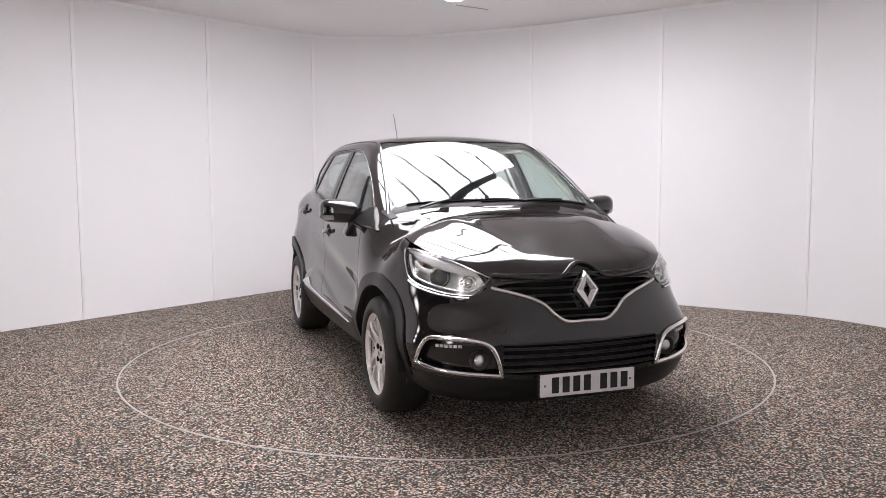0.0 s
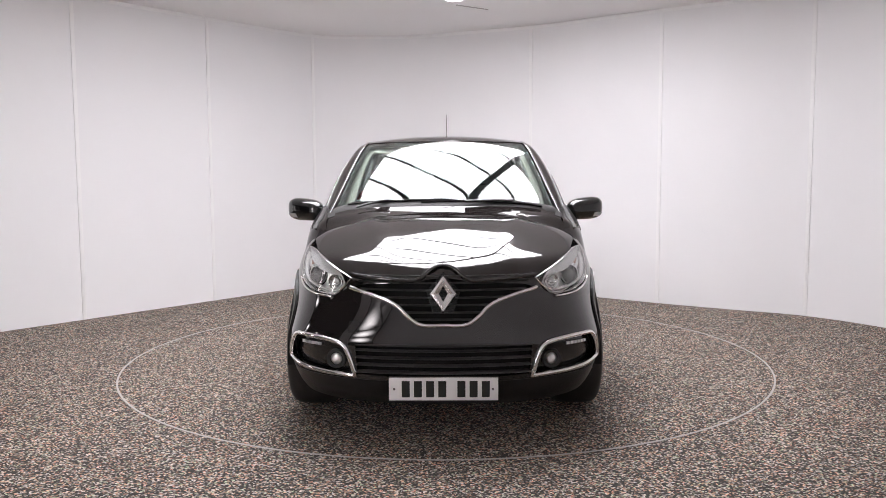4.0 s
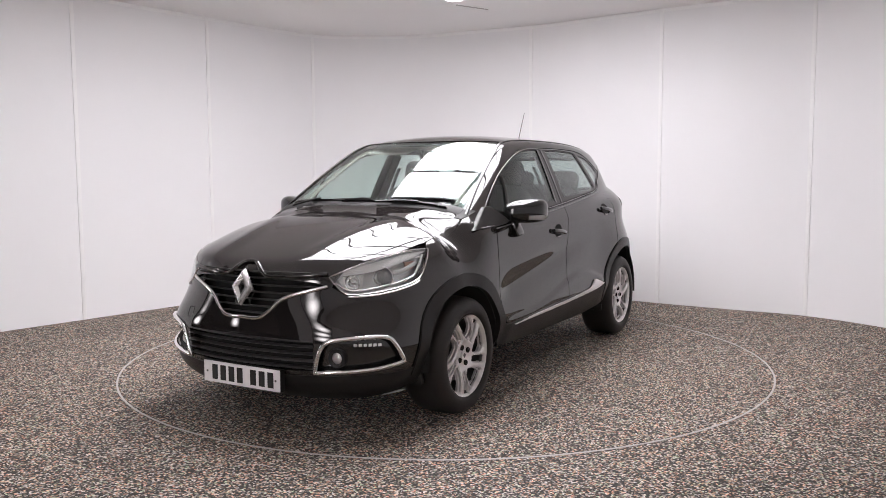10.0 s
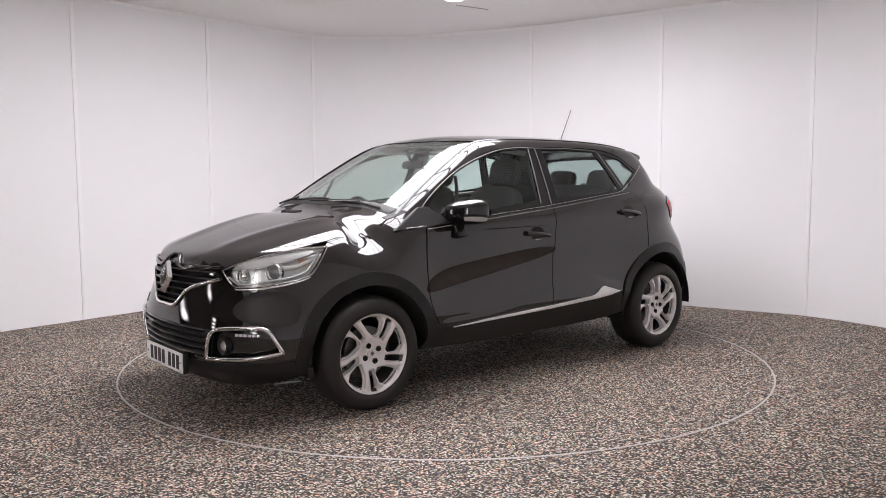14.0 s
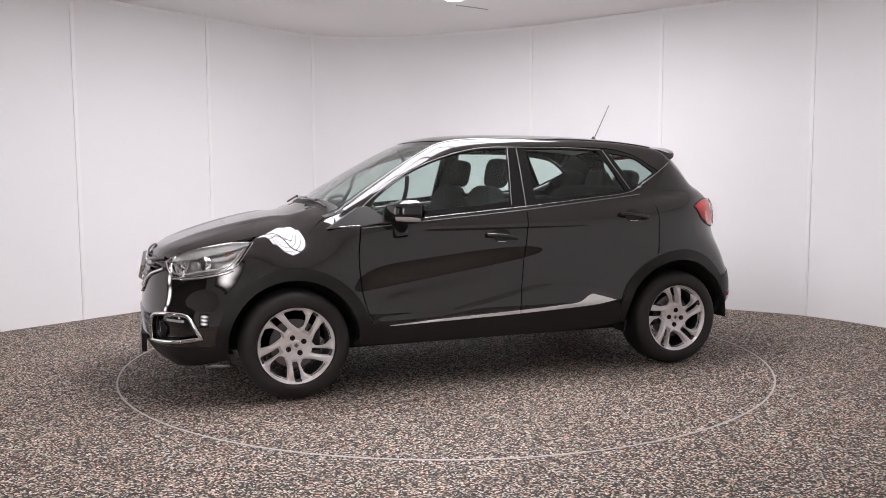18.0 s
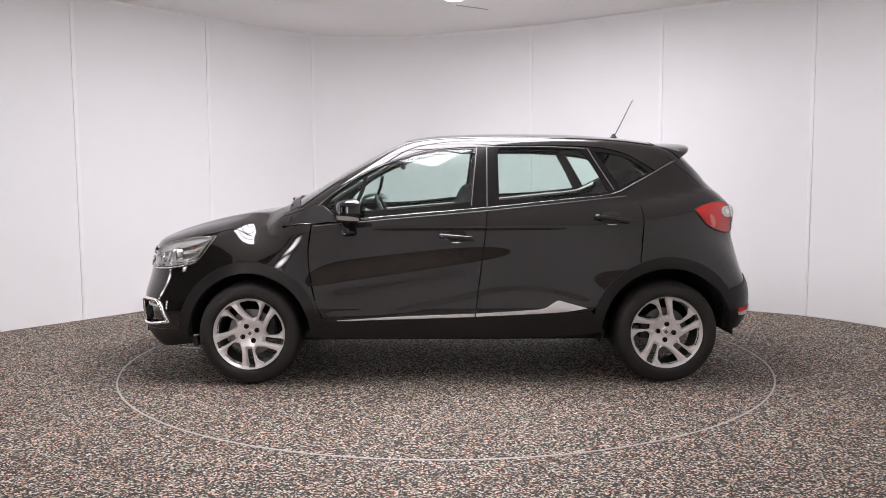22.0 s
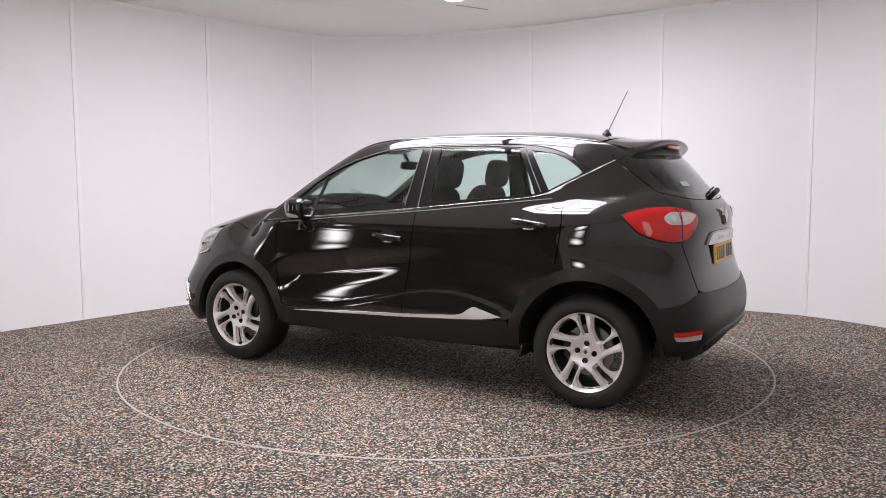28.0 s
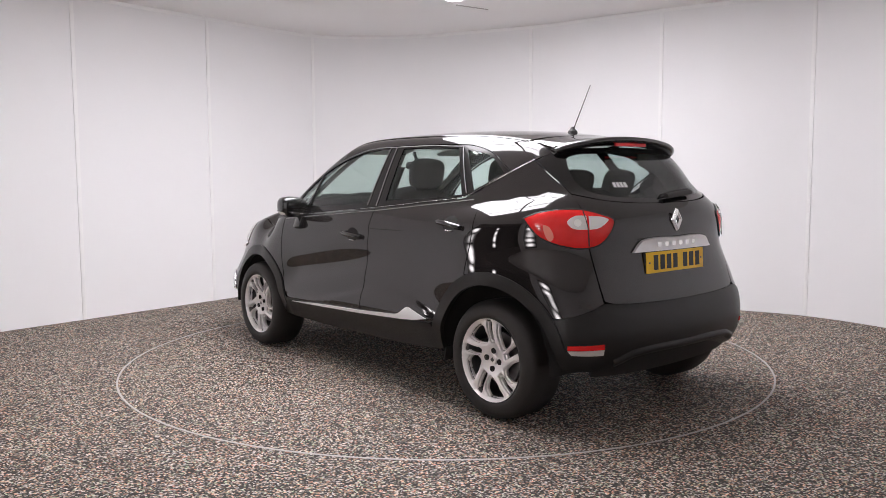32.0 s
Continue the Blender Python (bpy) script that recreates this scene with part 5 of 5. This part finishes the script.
def build_inside(car):
    def seat(x, y):
        st = empty("front_seat", car, "dark fabric front seat with headrest")
        part("cushion", rounded_pad(bmesh.new(), (.52, .50, .16), (x + .20, y, .60), (0, -8, 0), .5), FABRIC, st)
        part("backrest", rounded_pad(bmesh.new(), (.15, .50, .62), (x - .12, y, .93), (0, -17, 0), .5), FABRIC, st)
        part("headrest", rounded_pad(bmesh.new(), (.11, .26, .20), (x - .27, y, 1.315), (0, -12, 0), .55), FABRIC, st)
        for q in (-.06, .06):
            boxed("headrest_post", (.012, .012, .14), (x - .245, y + q, 1.21), STEEL, st, (0, -14, 0), .003)
        boxed("seat_base", (.45, .44, .20), (x + .15, y, .45), TRIM, st, (0, 0, 0), .03)
    seat(.10, .36)
    seat(.10, -.36)
    rs = empty("rear_bench", car, "dark fabric rear bench with headrests")
    part("cushion", rounded_pad(bmesh.new(), (.50, 1.24, .17), (-.72, 0, .62), (0, -6, 0), .42), FABRIC, rs)
    part("backrest", rounded_pad(bmesh.new(), (.16, 1.22, .60), (-1.04, 0, .93), (0, -20, 0), .42), FABRIC, rs)
    for y in (.40, 0, -.40):
        part("headrest", rounded_pad(bmesh.new(), (.10, .25, .17), (-1.16, y, 1.25), (0, -16, 0), .55), FABRIC, rs)
    # dashboard
    bm = bmesh.new()
    prof = ((1.06, 1.02), (.90, 1.03), (.74, 1.045), (.60, 1.00), (.56, .92), (.62, .78), (.66, .62), (.95, .60))
    rows = []
    for i in range(15):
        y = -.70 + 1.40 * i / 14
        hump = .035 * math.exp(-((y + .36) / .17) ** 2)
        rows.append([bm.verts.new((x + .02 * abs(y), y, z + (hump if .6 <= x <= .8 else 0))) for x, z in prof])
    for a, b in zip(rows, rows[1:]):
        for j in range(len(prof) - 1):
            bm.faces.new((a[j], a[j + 1], b[j + 1], b[j]))
    dash = part("dashboard", bm, TRIM, car, "dark grey moulded dashboard", 50)
    boxed("centre_screen", (.03, .24, .15), (.585, .02, .93), GLOSS, dash, (0, -14, 0), .008)
    boxed("centre_console", (.75, .22, .24), (.25, 0, .50), TRIM, car, (0, 0, 0), .03)
    wheel = empty("steering_wheel", car, "black steering wheel")
    vs, fs = [], []
    for i in range(40):
        a = 2 * math.pi * i / 40
        for k in range(10):
            b = 2 * math.pi * k / 10
            r = .178 + .014 * math.cos(b)
            vs.append((r * math.cos(a), r * math.sin(a), .014 * math.sin(b)))
    for i in range(40):
        for k in range(10):
            fs.append((i * 10 + k, i * 10 + (k + 1) % 10, ((i + 1) % 40) * 10 + (k + 1) % 10, ((i + 1) % 40) * 10 + k))
    mesh_ob("wheel_rim", vs, fs, DARK, wheel)
    part("wheel_boss", rounded_pad(bmesh.new(), (.17, .15, .05), (0, 0, -.01), (0, 0, 0), .6), DARK, wheel)
    for a in (0, 180, 270):
        boxed("wheel_spoke", (.12, .035, .018), (.11 * math.cos(radians(a)), .11 * math.sin(radians(a)), -.005), SATIN if a == 270 else DARK, wheel, (0, 0, a), .005)
    wheel.matrix_basis = pose(.52, -.36, .985, 0, -66, 0) @ pose(0, 0, 0, 0, 0, 90)
    mir = empty("cabin_mirror", car, "black interior mirror on a stalk")
    part("mirror_body", rounded_pad(bmesh.new(), (.03, .23, .06), (.37, 0, 1.375), (0, -10, 0), .5), DARK, mir)
    boxed("mirror_stalk", (.02, .02, .10), (.40, 0, 1.43), DARK, mir, (0, 30, 0), .004)
    for s in (1, -1):
        part("sun_visor", rounded_pad(bmesh.new(), (.17, .36, .018), (.28, .32 * s, 1.475), (0, 14, 0), .4), PALE, car, "pale folded sun visor")
        for nm, pts in (("front_door_card", [(.88, .45, 1), (-.12, .45, 1), (-.18, 1.10, 1), (.88, 1.03, 1)]), ("rear_door_card", [(-.15, .47, 1), (-.84, .49, 1), (-1.09, .80, 1), (-1.08, 1.16, 1), (-.2, 1.10, 1)])):
            panel(nm, "side", pts, TRIM, car, s, -.06, .02, .08)
        strip("seat_belt", "side", [(-.185, 1.40), (-.18, 1.15), (-.18, .80)], .05, .003, DARK, car, s, off=-.10)
        strip("pillar_trim", "side", [(-.192, 1.47), (-.185, 1.30), (-.17, 1.10)], .11, .012, TRIM, car, s, off=-.045)
        strip("screen_pillar_trim", "top", [(.98, .60 * s), (.80, .585 * s), (.60, .565 * s), (.44, .54 * s), (.30, .51 * s)], .06, .012, PILLAR, car, off=-.045)
        strip("rear_pillar_trim", "side", [(-1.20, 1.44), (-1.35, 1.36), (-1.45, 1.2)], .14, .015, TRIM, car, s, off=-.05)
    boxed("parcel_shelf", (.42, 1.15, .02), (-1.42, 0, 1.06), TRIM, car, (0, 0, 0), .006)


def build_wipers(car):
    def blade(name, pts, arm):
        w = empty(name, car, "black wiper arm and blade")
        strip("blade", "top", pts, .010, .008, GLOSS, w, off=.012, step=.05)
        strip("arm", "top", arm, .016, .007, GLOSS, w, off=.024, step=.05)
    blade("windscreen_wiper", [(1.060, .58), (1.085, .30), (1.098, -.14)], [(1.115, .12), (1.09, .28), (1.075, .40)])
    blade("windscreen_wiper", [(1.082, .06), (1.075, -.30), (1.03, -.58)], [(1.11, -.52), (1.085, -.42), (1.07, -.33)])
    strip("scuttle", "top", [(1.034, -.665), (1.080, -.35), (1.100, 0), (1.080, .35), (1.034, .665)], .072, .006, DARK, car, off=.001, label="black plastic scuttle panel")
    # matt dark corner covers, added to close the gap and hide bright bonnet reflections
    for s in (1, -1):
        panel("scuttle_corner_cover", "top", [(1.105, .655 * s, 1), (1.095, .695 * s, 1), (.965, .722 * s, 1), (1.018, .668 * s, 1)], DARK, car, off=.003, thick=.008, step=.015)
    w = empty("rear_wiper", car, "black rear wiper")
    strip("arm", "rear", fl((-1.77, -.0, 1.172), (-1.77, -.14, 1.182), (-1.75, -.27, 1.19)), .034, .012, DARK, w, off=.022)
    strip("blade", "rear", fl((-1.77, .02, 1.185), (-1.77, -.14, 1.202), (-1.74, -.30, 1.21)), .012, .012, DARK, w, off=.008)
    ant = empty("antenna", car, "thin black roof aerial on a low foot")
    turned("foot", [(.030, -.01), (.028, .006), (.016, .016), (.009, .030), (.0001, .032)], DARK, ant, 20, "z", (-1.125, 0, 1.560))
    vs, fs = lathe([(.0032, 0), (.0026, .12), (.0020, .285), (.0001, .287)], 8, "z")
    mesh_ob("mast", vs, fs, DARK, ant).matrix_basis = pose(-1.13, 0, 1.572, 0, -26.5, 0)


def build_car():
    car = tagged(empty("car"), "glossy black five-door hatchback with chrome trim on a turntable", "car")
    build_body(car)
    for x, turn_l, turn_r in ((1.303, 0, 20), (-1.303, -31, 50)):
        build_wheel(car, x, .830, 1, turn_l, "wheel")
        build_wheel(car, x, -.830, -1, turn_r, "wheel")
    build_under(car)
    both(lambda s: build_mirror(car, s))
    build_inside(car)
    build_wipers(car)
    return car


build_room()
build_hall()
build_light()
build_side_lamps()
build_cable()
turntable = build_turntable()
car = build_car()


def motions():
    rows_car, rows_table = [], []
    for k in range(17):
        t = 2.0 * k
        a = -70.54 - 4.97825 * t
        turn = pose(0, 0, 0, 0, 0, a)
        rows_table.append((t, turn))
        rows_car.append((t, turn @ pose(-0.0775, 0.006, 0)))
    walk(turntable, rows_table)
    walk(car, rows_car)


motions()
